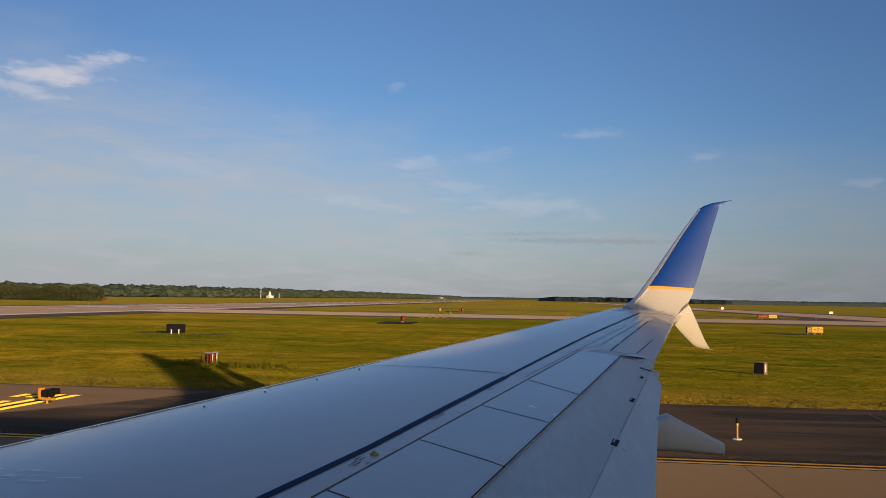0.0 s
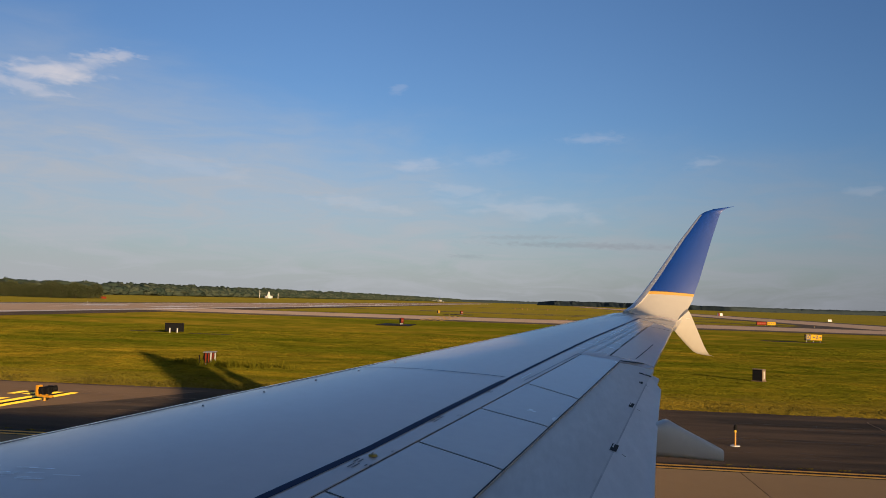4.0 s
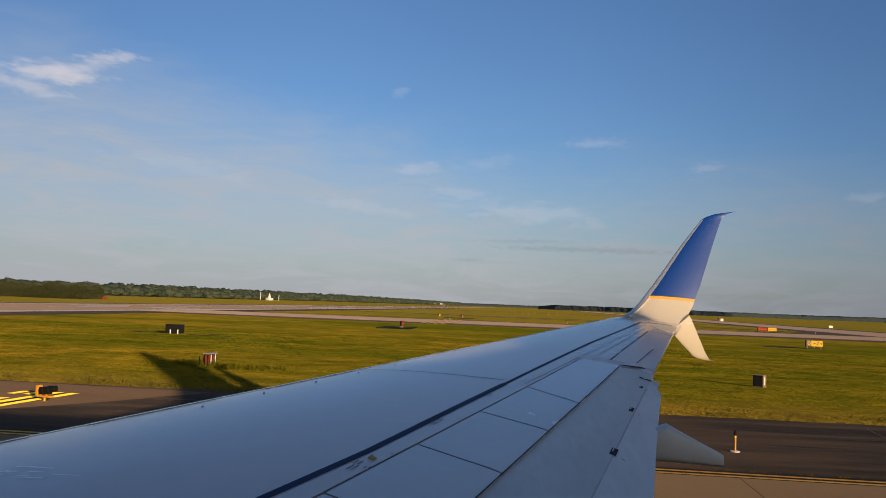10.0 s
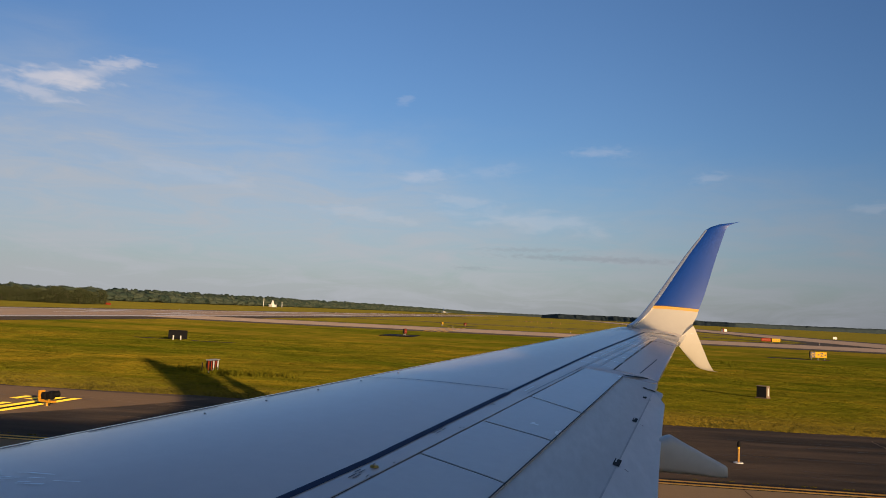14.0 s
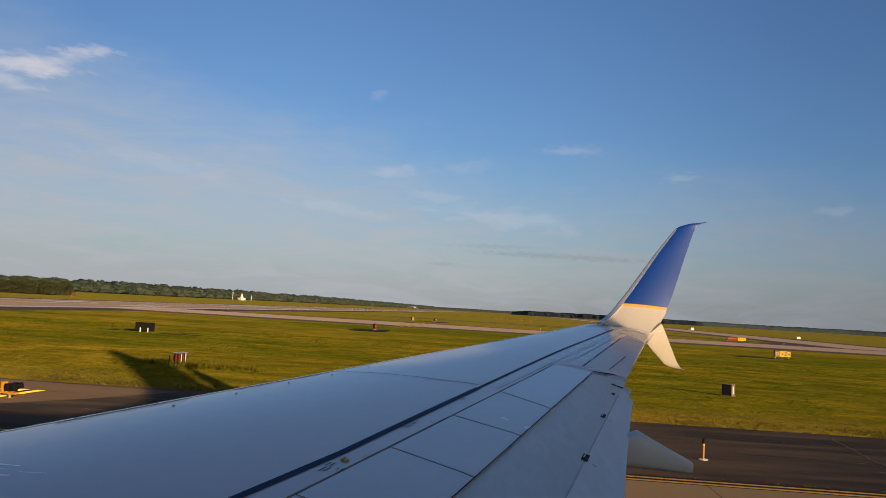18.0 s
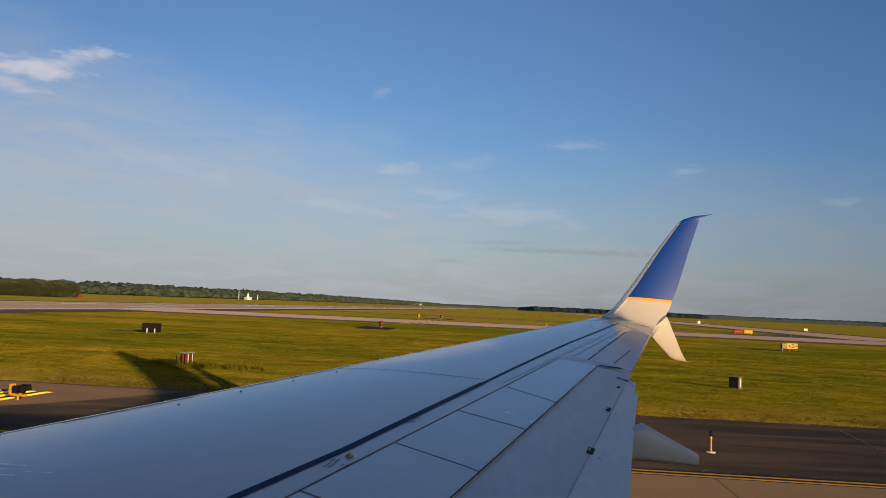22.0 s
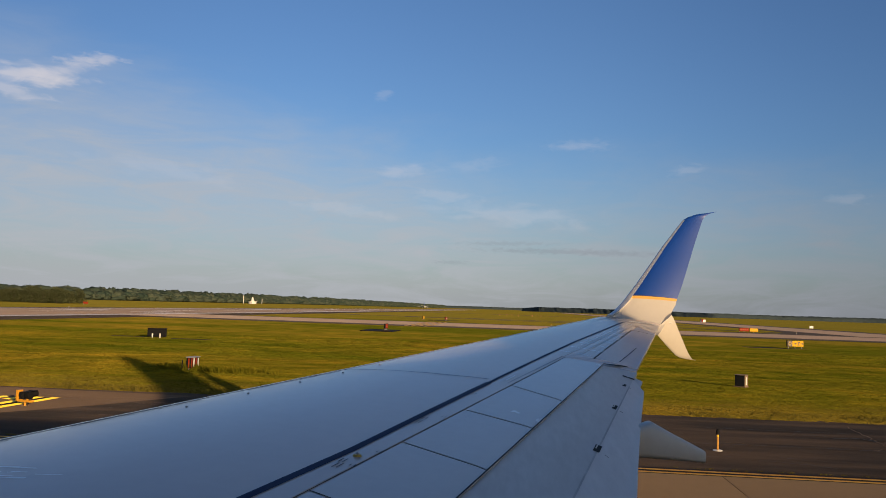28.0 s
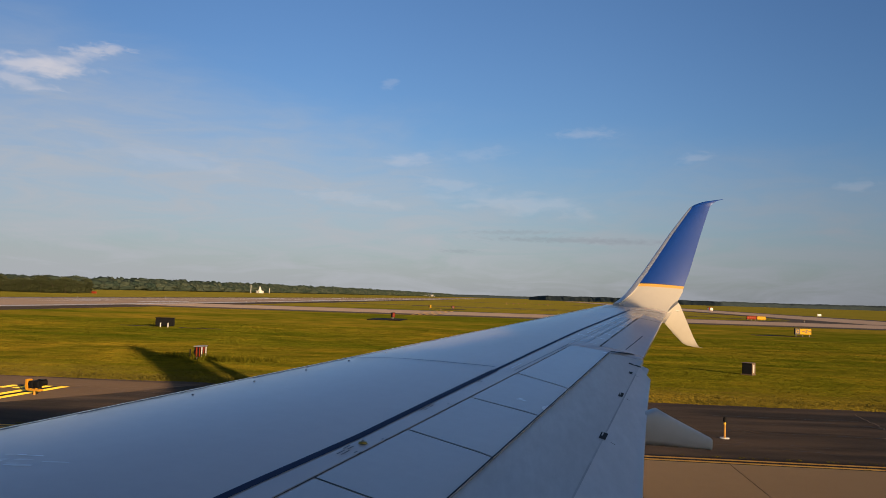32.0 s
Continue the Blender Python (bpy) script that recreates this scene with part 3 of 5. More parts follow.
def patch(name, ys, cs, lift, thick, material, parent, label="", shade=True):
    """A panel that follows the wing's upper side; ys: from, to along the front and the back edge; cs: front, back."""
    n, m = 14, 8
    top, low, faces = [], [], []
    for i in range(n + 1):
        for j in range(m + 1):
            u, v = i / n, j / m
            y = (ys[0] + (ys[1] - ys[0]) * u) * (1 - v) + (ys[2] + (ys[3] - ys[2]) * u) * v
            cf, cb = (cs[0], cs[1]) if len(cs) == 2 else (cs[0] + (cs[2] - cs[0]) * u, cs[1] + (cs[3] - cs[1]) * u)
            p = on_wing(y, cf + (cb - cf) * v, lift)
            top.append(p)
            low.append(p - Vector((0, 0, thick)))
    k = (n + 1) * (m + 1)
    idx = lambda i, j: i * (m + 1) + j
    for i in range(n):
        for j in range(m):
            a, b, c, d = idx(i, j), idx(i, j + 1), idx(i + 1, j + 1), idx(i + 1, j)
            faces.append((a, b, c, d))
            faces.append((k + d, k + c, k + b, k + a))
    rim = [idx(i, 0) for i in range(n + 1)] + [idx(n, j) for j in range(1, m + 1)] + [idx(i, m) for i in range(n - 1, -1, -1)] + [idx(0, j) for j in range(m - 1, 0, -1)]
    for a, b in zip(rim, rim[1:] + rim[:1]):
        faces.append((a, b, k + b, k + a))
    ob = mesh_ob(name, top + low, faces, material, parent, label)
    if shade:
        ob.data.shade_smooth()
        ob.data.set_sharp_from_angle(angle=radians(30))
    return ob


def strip(name, pts, width, material, parent, lift=0.004, label="", ends=None):
    """A painted line or seam that lies on the wing; pts: (y, c); ends: width at both ends."""
    fine = []
    for (y0, c0), (y1, c1) in zip(pts, pts[1:]):
        for i in range(16):
            fine.append((y0 + (y1 - y0) * i / 16, c0 + (c1 - c0) * i / 16))
    fine.append(pts[-1])
    ctr = [on_wing(y, c, lift) for y, c in fine]
    v, f = [], []
    for i, p in enumerate(ctr):
        d = (ctr[min(i + 1, len(ctr) - 1)] - ctr[max(i - 1, 0)])
        side = Vector((d.y, -d.x, 0)).normalized()
        w = width if ends is None else ends[0] + (ends[1] - ends[0]) * i / (len(ctr) - 1)
        for s in (-0.5, 0.5):
            q = p + side * w * s
            ch = wing_chord(q.y)
            c = (q.x - wing_le(q.y)) / ch
            v.append(on_wing(q.y, c, lift))
    for i in range(len(ctr) - 1):
        f.append((2 * i, 2 * i + 1, 2 * i + 3, 2 * i + 2))
    return mesh_ob(name, v, f, material, parent, label)


airliner = thing("airliner", (0, 0, 0), "white airliner with a long grey swept wing on the taxiway", "aircraft")
CY, CZ = -1.78, 3.5


def build_fuselage():
    # rings along the body; a cabin window's opening is left in the starboard skin at the eye
    n = 64
    sx = [-17.0, -16.6, -15.8, -14.5, -12.5, -9, -5, -2, -0.9, -0.22, 0.22, 0.9, 3, 7, 10.5, 13.5, 15.6, 17.2]
    sc = [0.08, 0.28, 0.52, 0.76, 0.95, 1, 1, 1, 1, 1, 1, 1, 1, 1, 0.93, 0.72, 0.42, 0.16]
    lift = [-0.5, -0.45, -0.35, -0.2, -0.04, 0, 0, 0, 0, 0, 0, 0, 0, 0, 0.14, 0.5, 0.95, 1.3]
    angs = sorted({round(2 * math.pi * i / n, 5) for i in range(n)} | {0.06, 0.34})
    k = len(angs)
    verts, faces = [], []
    for layer in (1.0, 0.955):
        for x, s, up in zip(sx, sc, lift):
            for a in angs:
                verts.append((x, CY + 1.88 * s * layer * math.cos(a), CZ + up + 2.0 * s * layer * math.sin(a)))
    rows = len(sx)
    i0, i1 = angs.index(0.06), angs.index(0.34)
    for lay in (0, rows * k):
        for r in range(rows - 1):
            for i in range(k):
                if sx[r] == -0.22 and i0 <= i < i1:
                    continue
                j = (i + 1) % k
                q = (lay + r * k + i, lay + (r + 1) * k + i, lay + (r + 1) * k + j, lay + r * k + j)
                faces.append(q if lay == 0 else q[::-1])
    r = sx.index(-0.22)
    rim = [r * k + i for i in range(i0, i1 + 1)] + [(r + 1) * k + i for i in range(i1, i0 - 1, -1)]
    for a, b in zip(rim, rim[1:] + rim[:1]):
        faces.append((a, b, b + rows * k, a + rows * k))
    for base in (0, (rows - 1) * k):
        faces.append(tuple(base + i for i in range(k)))
    mesh_ob("fuselage", verts, faces, FUSE, airliner, "white rounded fuselage with a cabin window", True)
    # fin
    fin = [(5.2, 5.3), (7.6, 5.66), (9.6, 6.12), (10.8, 6.70), (11.9, 7.48), (12.75, 8.41), (13.4, 9.28), (14.1, 10.28), (14.6, 11.1), (14.8, 11.25), (15.35, 11.28), (15.45, 10.35), (16.1, 9.7), (16.3, 9.25), (15.95, 8.75), (15.45, 8.3), (15.1, 7.9), (15.0, 7.55), (15.15, 7.3), (15.25, 7.0), (15.3, 4.9)]
    v = [(x, CY + s * 0.12 * (1.3 - z / 12), z) for s in (-1, 1) for x, z in fin]
    m = len(fin)
    f = [tuple(range(m)), tuple(range(2 * m - 1, m - 1, -1))] + [(i, (i + 1) % m, m + (i + 1) % m, m + i) for i in range(m)]
    mesh_ob("tail_fin", v, f, BLUE, airliner, "blue tail fin")
    # landing gear
    for x, ys in ((-1.9, (-1.0, 1.0)), (-13.2, (0,))):
        for s in ys:
            y = CY + s * 2.86
            leg = part("gear_leg", rod_bm((x, y, 0.5), (x, y, 2.25), 0.11, 0.13), SILVER, airliner)
            for o in (-0.4, 0.4):
                r = 0.56 if ys[0] else 0.36
                wheel = part("wheel", rod_bm((x, y + o - 0.17, r + 0.037), (x, y + o + 0.17, r + 0.037), r, r, 28), RUBBER, airliner, shade=False)
                part("rim", rod_bm((x, y + o - 0.18, r + 0.037), (x, y + o + 0.18, r + 0.037), r * 0.5, r * 0.5, 20), SILVER, wheel)
            part("axle", rod_bm((x, y - 0.5, r + 0.037), (x, y + 0.5, r + 0.037), 0.07), SILVER, airliner)


build_fuselage()


def build_wing():
    n = 60
    cs_up = [-0.05, -0.0495, -0.048, -0.046, -0.044, -0.038, -0.025, -0.01, 0.01, 0.03, 0.05, 0.08, 0.12, 0.16, 0.2, 0.25, 0.3, 0.36, 0.42, 0.48, 0.54, 0.590]
    cs_bay = [0.591, 0.65, 0.72, 0.775, 0.80]
    verts, faces = [], []
    loop = []
    y0, y1 = -0.6, 15.38
    for i in range(n + 1):
        y = y0 + (y1 - y0) * i / n
        ring = [on_wing(y, c) for c in cs_up]
        if y < 10.55:
            ring += [on_wing(y, c, -0.045) for c in cs_bay]
            last = 0.80
        else:
            ring += [on_wing(y, c) for c in (0.65, 0.72, 0.80, 0.87, 0.925)]
            last = 0.925
        ring[-1].z -= 0.003
        low = [under_wing(y, last * (1 - k / 12) - 0.05 * (k / 12)) for k in range(0, 12)]
        low[0] = ring[-1] - Vector((0, 0, 0.03))
        loop.append(ring + low)
    k = len(loop[0])
    for ring in loop:
        verts += ring
    for i in range(n):
        for j in range(k):
            q = (j + 1) % k
            faces.append((i * k + j, i * k + q, (i + 1) * k + q, (i + 1) * k + j))
    faces.append(tuple(range(k - 1, -1, -1)))
    faces.append(tuple(n * k + j for j in range(k)))
    wing = mesh_ob("wing", verts, faces, SKIN, airliner, "long swept glossy grey wing", True)
    wing.data.set_sharp_from_angle(angle=radians(28))
    # floor of the spoiler bay, coloured dark for the shade in the gaps
    patch("spoiler_bay", (-0.4, 10.45, -0.4, 10.5), (0.5925, 0.79), -0.040, 0.004, GAP, wing, shade=False)
    # spoiler panels
    cuts = [(-0.25, -0.45), (1.05, 0.80), (2.30, 2.02), (3.60, 3.34), (4.92, 4.66), (6.116, 5.863), (7.288, 7.099), (8.493, 8.221), (10.50, 10.47)]
    for (a0, b0), (a1, b1) in zip(cuts, cuts[1:]):
        patch("spoiler", (a0 + 0.011, a1 - 0.011, b0 + 0.011, b1 - 0.011), (0.5965, 0.7745), 0.002, 0.03, PANEL, wing, "flat grey spoiler panel")
    # main flap and aft flap
    for y0f, y1f, y1b in ((0.0, 10.46, 10.62),):
        patch("flap", (0.0, y1f, 0.0, y1b), (0.7755, 0.927), -0.016, 0.05, FLAP, wing, "worn grey trailing-edge flap")
    patch("aft_flap", (0.0, 10.15, 0.0, 9.63), (0.9272, 1.105, 0.9272, 0.985), -0.017, 0.03, FLAP_AFT, wing, "narrow aft flap segment")
    patch("flap_tab", (10.02, 10.42, 9.98, 10.28), (0.90, 0.962), -0.045, 0.02, FLAP, wing)
    # dark strips laid over the panel gaps, in place of the shade inside them
    strip("hinge_gap", [(0.0, 0.5943), (10.5, 0.5943)], 0.006, GAP, wing, lift=0.004)
    for a, b in cuts[1:-1]:
        strip("spoiler_gap", [(a, 0.595), (b, 0.7745)], 0.009, GAP, wing, lift=0.005)
    strip("flap_gap", [(0.0, 0.7752), (10.47, 0.7752)], 0.011, GAP, wing, lift=0.004)
    strip("tip_seam", [(14.70, 0.494), (13.95, 0.92)], 0.018, SEAM, wing)
    patch("aileron", (10.76, 14.25, 10.70, 13.95), (0.714, 0.924), 0.003, 0.012, MATT, wing, "matt grey aileron near the wingtip")
    # tip panel behind the flap's end: aileron seams
    strip("aileron_gap", [(10.72, 0.712), (11.3, 0.709)], 0.022, GAP, wing)
    for a, b in ((11.45, 12.05), (12.12, 12.55), (12.68, 13.1), (13.16, 13.75)):
        strip("aileron_gap", [(a, 0.709 - 0.003 * (a - 11)), (b, 0.709 - 0.003 * (b - 11))], 0.015, GAP, wing, lift=0.007)
    strip("tab_seam", [(10.84, 0.831), (12.15, 0.858)], 0.012, DARK_LINE, wing, lift=0.007)
    # panel at the tip, edged with pale sealant
    strip("tip_panel_edge", [(14.81, 0.545), (14.93, 0.72), (14.99, 0.885)], 0.030, SLAT, wing, label="pale sealed edge of the tip panel")
    strip("tip_panel_edge", [(14.76, 0.55), (14.95, 0.885)], 0.016, DARK_LINE, wing, lift=0.005)
    strip("tip_panel_edge", [(14.363, 0.573), (14.40, 0.74), (14.454, 0.9225)], 0.022, SEAM, wing)
    strip("tip_panel_edge", [(13.76, 0.70), (13.78, 0.92)], 0.020, GAP, wing, lift=0.007)
    # darker strip painted for the shade in the fold between the flaps
    strip("flap_crease", [(0.2, 0.9265), (9.7, 0.9265)], 0.014, CREASE_SHADE, wing, lift=-0.0135, label="shade painted along the crease of the flap")
    strip("flap_end_gap", [(10.50, 0.775), (10.66, 0.88)], 0.05, GAP, wing, lift=0.006)
    # painted lines and seams
    strip("walkway_line", [(0.1, 0.545), (4.697, 0.541), (5.83, 0.545), (8.50, 0.525)], 0.062, DARK_LINE, wing, label="thick dark walkway line")
    strip("skin_seam", [(8.50, 0.525), (11.83, 0.492), (14.7, 0.494)], 0.030, DARK_LINE, wing, ends=(0.036, 0.028))
    strip("skin_seam", [(8.75, 0.005), (8.72, 0.14), (8.67, 0.28), (8.655, 0.40), (8.66, 0.505)], 0.016, DARK_LINE, wing)
    strip("panel_seam", [(8.60, 0.575), (10.55, 0.577)], 0.007, DARK_LINE, wing)
    strip("panel_seam", [(10.55, 0.577), (13.2, 0.596)], 0.008, SEAM, wing)
    # pale strip painted where the rounded nose mirrors the bright horizon
    strip("leading_edge_rim", [(0.5, -0.0250), (14.9, -0.0250)], 0.085, SLAT, wing, lift=0.003, label="pale painted highlight along the leading edge")
    for a, b in ((0.5, 4.1), (4.3, 5.5), (5.9, 7.0), (7.5, 8.7)):
        strip("slat_edge", [(a, 0.002), (b, 0.001)], 0.022, DARK_LINE, wing)
    strip("panel_seam", [(8.7, 0.555), (9.0, 0.553)], 0.010, SEAM, wing)
    for k in range(8):
        y = 10.95 + 0.44 * k
        strip("access_panel_seam", [(y, 0.512 + 0.004 * (k % 3)), (y - 0.10, 0.69)], 0.011, PALE_STENCIL if k % 3 else SEAM, wing)
    strip("access_panel_seam", [(10.9, 0.632), (13.9, 0.645)], 0.009, SEAM, wing)
    strip("access_panel_seam", [(11.6, 0.557), (14.2, 0.566)], 0.009, PALE_STENCIL, wing)
    # studs along the leading edge
    for y, c in ((9.15, 0.041), (8.519, 0.051), (7.919, 0.0515), (7.282, 0.054), (6.641, 0.056)):
        bm = bmesh.new()
        bmesh.ops.create_uvsphere(bm, u_segments=10, v_segments=6, radius=0.011)
        for v in bm.verts:
            v.co.z *= 0.7
            v.co += on_wing(y, c, 0.004)
        part("stud", bm, STUD, wing, "dark stud", True)
    # grounding cap
    bm = bmesh.new()
    bmesh.ops.create_cone(bm, cap_ends=True, segments=20, radius1=0.034, radius2=0.026, depth=0.014, matrix=Matrix.Translation(on_wing(5.671, 0.57, 0.007)))
    cap = part("filler_cap", bm, BRASS, wing, "round brass cap")
    bm = bmesh.new()
    bmesh.ops.create_uvsphere(bm, u_segments=10, v_segments=6, radius=0.013, matrix=Matrix.Translation(on_wing(5.671, 0.57, 0.016)))
    part("cap_centre", bm, GALV, cap, "", True)
    # stencils too small to read, as bars
    for y, c, l in ((5.38, 0.566, 0.10), (5.50, 0.560, 0.08), (6.68, 0.552, 0.09), (6.81, 0.550, 0.07), (5.45, 0.585, 0.04), (5.80, 0.586, 0.03), (6.95, 0.579, 0.03), (7.9, 0.545, 0.06)):
        for d in (0.0, 0.007):
            strip("stencil_bar", [(y, c + d), (y + l, c + d - 0.0005)], 0.009, STENCIL, wing)
    rg = random.Random(12)
    for k in range(18):
        y, c = 4.56 + rg.uniform(0, 0.22), 0.13 + rg.uniform(0, 0.13)
        strip("stencil_bar", [(y, c), (y + rg.uniform(0.01, 0.03), c + rg.uniform(0.008, 0.035))], rg.uniform(0.004, 0.010), PALE_STENCIL, wing, lift=0.005, label="worn pale stencil")
    # slots in the flap with pale rims
    for y, c, a, b in ((7.061, 0.925, 0.19, 0.050), (8.564, 0.915, 0.17, 0.04), (9.666, 0.907, 0.11, 0.035), (10.132, 0.906, 0.07, 0.13)):
        slot = strip("flap_slot", [(y - a / 2, c), (y + a / 2, c)], b * 1.1, GAP, wing, lift=-0.012, label="small dark slot in the flap")
        strip("slot_rim", [(y - a * 0.1, c - 0.003), (y + a * 0.42, c - 0.003)], b * 0.22, FLAP, slot, lift=-0.008)
        strip("slot_streak", [(y - a * 0.55, c + 0.02), (y - a * 0.75, c + 0.03)], 0.010, STENCIL, slot, lift=-0.014)
    # flap track fairing
    v, f, n = [], [], 20
    st = [(-0.7, 2.60, 2.58, 0.02), (-0.3, 2.68, 2.52, 0.10), (0.3, 2.72, 2.48, 0.13), (0.9, 2.74, 2.475, 0.135), (1.15, 2.755, 2.475, 0.135), (1.29, 2.815, 2.472, 0.13), (1.33, 2.825, 2.47, 0.125), (1.5, 2.735, 2.465, 0.11), (1.74, 2.617, 2.455, 0.085), (1.845, 2.565, 2.452, 0.074), (1.852, 2.558, 2.458, 0.070)]
    for x, top, bot, w in st:
        for i in range(n):
            a = 2 * math.pi * i / n
            ca, sa = math.cos(a), math.sin(a)
            v.append((x, 8.2 + w * math.copysign(abs(ca) ** 0.62, ca), (top + bot) / 2 + (top - bot) / 2 * math.copysign(abs(sa) ** 0.40, sa)))
    for i in range(len(st) - 1):
        for j in range(n):
            q = (j + 1) % n
            f.append((i * n + j, i * n + q, (i + 1) * n + q, (i + 1) * n + j))
    f += [tuple(range(n - 1, -1, -1)), tuple((len(st) - 1) * n + j for j in range(n))]
    mesh_ob("flap_track_fairing", v, f, FAIRING, wing, "pale canoe-shaped flap track fairing", True).data.set_sharp_from_angle(angle=radians(50))
    return wing


wing = build_wing()


def foil(name, stations, material, parent, label="", thick=0.075, span=(0.0, 1.0)):
    """A thin blade through stations of leading edge, trailing edge and facing; span: which part of the chord."""
    n = 12
    v, f = [], []
    for le, te, nor in stations:
        le, te, nor = Vector(le), Vector(te), Vector(nor).normalized()
        ch = (te - le).length
        ring = []
        for i in range(n + 1):
            u = span[0] + (span[1] - span[0]) * i / n
            h = thick * ch * (math.sqrt(u) * 1.9 * (1 - u) + 0.06 * (1 - u) + 0.012)
            ring.append((le.lerp(te, u) + nor * h, le.lerp(te, u) - nor * h))
        v += [a for a, b in ring] + [b for a, b in ring[::-1]]
    k = 2 * (n + 1)
    for i in range(len(stations) - 1):
        for j in range(k):
            q = (j + 1) % k
            f.append((i * k + j, i * k + q, (i + 1) * k + q, (i + 1) * k + j))
    f += [tuple(range(k - 1, -1, -1)), tuple((len(stations) - 1) * k + j for j in range(k))]
    ob = mesh_ob(name, v, f, material, parent, label, True)
    ob.data.set_sharp_from_angle(angle=radians(40))
    return ob


def build_winglet():
    def mid(a, b, u):
        return tuple(Vector(p).lerp(Vector(q), u) for p, q in zip(a, b))

    def facing(deg):
        a = radians(deg)
        return (0.03, -math.sin(a), math.cos(a))

    s0 = (on_wing(14.3, -0.05), on_wing(14.0, 0.93), facing(6))
    s1 = ((1.66, 15.32, 3.785), (2.52, 14.80, 3.505), facing(18))
    s2 = ((1.80, 15.50, 3.88), (2.66, 15.20, 3.60), facing(36))
    s3 = ((1.913, 15.62, 3.985), (2.80, 15.45, 3.78), facing(52))
    s4 = ((2.00, 15.72, 4.08), (2.985, 15.70, 4.055), facing(66))
    s5 = ((2.046, 15.75, 4.135), (3.005, 15.735, 4.12), facing(68))
    s6 = ((2.085, 15.77, 4.19), (3.022, 15.755, 4.17), facing(69))
    s7 = ((2.254, 15.85, 4.412), (3.133, 15.85, 4.437), facing(70))
    s8 = ((2.811, 16.15, 5.202), (3.407, 16.15, 5.216), facing(71))
    s9 = ((3.215, 16.35, 5.725), (3.606, 16.35, 5.746), facing(72))
    s10 = ((3.33, 16.38, 5.80), (3.66, 16.38, 5.82), facing(68))
    s11 = ((3.476, 16.4, 5.85), (3.745, 16.4, 5.877), facing(60))
    s12 = ((3.88, 16.45, 5.925), (3.907, 16.45, 5.93), facing(55))
    winglet = foil("winglet", [s1, s2, s3, s4, s5], CREAM, airliner, "blended winglet, white below and blue above a gold stripe")
    foil("winglet_stripe", [s5, s6], GOLD, winglet, "thin gold stripe")
    foil("winglet_blade", [s6, s7, mid(s7, s8, 0.5), s8, s9, s10, s11, s12], BLUE, winglet, "dark blue winglet blade", thick=0.115)

    foil("leading_edge", [s1, s2, s3, s4, s5, s6, s7, mid(s7, s8, 0.5), s8, s9], EDGE, winglet, "bare metal leading edge", thick=0.124, span=(0.0, 0.115))
    n = (0.05, -0.80, 0.35)
    foil("lower_blade", [((2.44, 15.66, 3.66), (2.86, 15.92, 3.98), n), ((2.52, 15.25, 3.56), (2.86, 15.40, 3.86), n), ((2.582, 15.3, 3.499), (2.90, 15.42, 3.80), n), ((2.80, 15.55, 3.29), (3.07, 15.6, 3.48), n),
                         ((3.013, 15.8, 3.107), (3.218, 15.8, 3.22), n), ((3.10, 15.84, 3.065), (3.28, 15.85, 3.12), n), ((3.24, 15.9, 3.036), (3.343, 15.9, 3.04), n),
                         ((3.42, 15.95, 3.018), (3.437, 15.95, 3.019), n)], CREAM, winglet, "white downward winglet blade")
    # fillet and the small pale position light housing on the tip
    part("tip_light", box_bm((0.10, 0.02, 0.016), (2.83, 15.38, 3.715), 0.006), WHITE, winglet, "small white tip light")
    # grey cover between the wing and the white winglet
    foil("wingtip_fairing", [(on_wing(14.2, -0.05), on_wing(13.85, 0.935), facing(6)), (Vector((1.45, 14.95, 3.74)), Vector((2.45, 14.4, 3.515)), facing(10)), s1], CREAM, winglet, "pale wingtip fairing", thick=0.05)


build_winglet()

# ---- things on the airfield ----
def sign(at, w, h, face, label, turn, bars=3, bar_mat=None, legs=3, group="airfield signs"):
    ob = thing("airfield_sign", at, label, "sign", group, turn)
    part("cabinet", box_bm((w, 0.26, h), (0, 0, 0.28 + h / 2), 0.02), BLACK, ob)
    part("face", box_bm((w - 0.08, 0.012, h - 0.08), (0, -0.137, 0.28 + h / 2), 0.003), face, ob)
    part("face", box_bm((w - 0.08, 0.012, h - 0.08), (0, 0.137, 0.28 + h / 2), 0.003), face, ob)
    for i in range(bars):
        x = (i - (bars - 1) / 2) * w / (bars + 0.6)
        for s in (-1, 1):
            part("lettering_bar", box_bm((w / (bars + 0.6) * 0.55, 0.006, h * 0.16), (x, s * 0.146, 0.28 + h / 2)), bar_mat or WHITE, ob)
    for i in range(legs):
        x = (i - (legs - 1) / 2) * (w - 0.4) / max(1, legs - 1)
        part("leg", rod_bm((x, 0, -0.02), (x, 0, 0.30), 0.035), GALV, ob)
    part("base", box_bm((w + 0.5, 0.9, 0.06), (0, 0, 0.02), 0.01), ASPHALT, ob, "dark pad")
    return ob


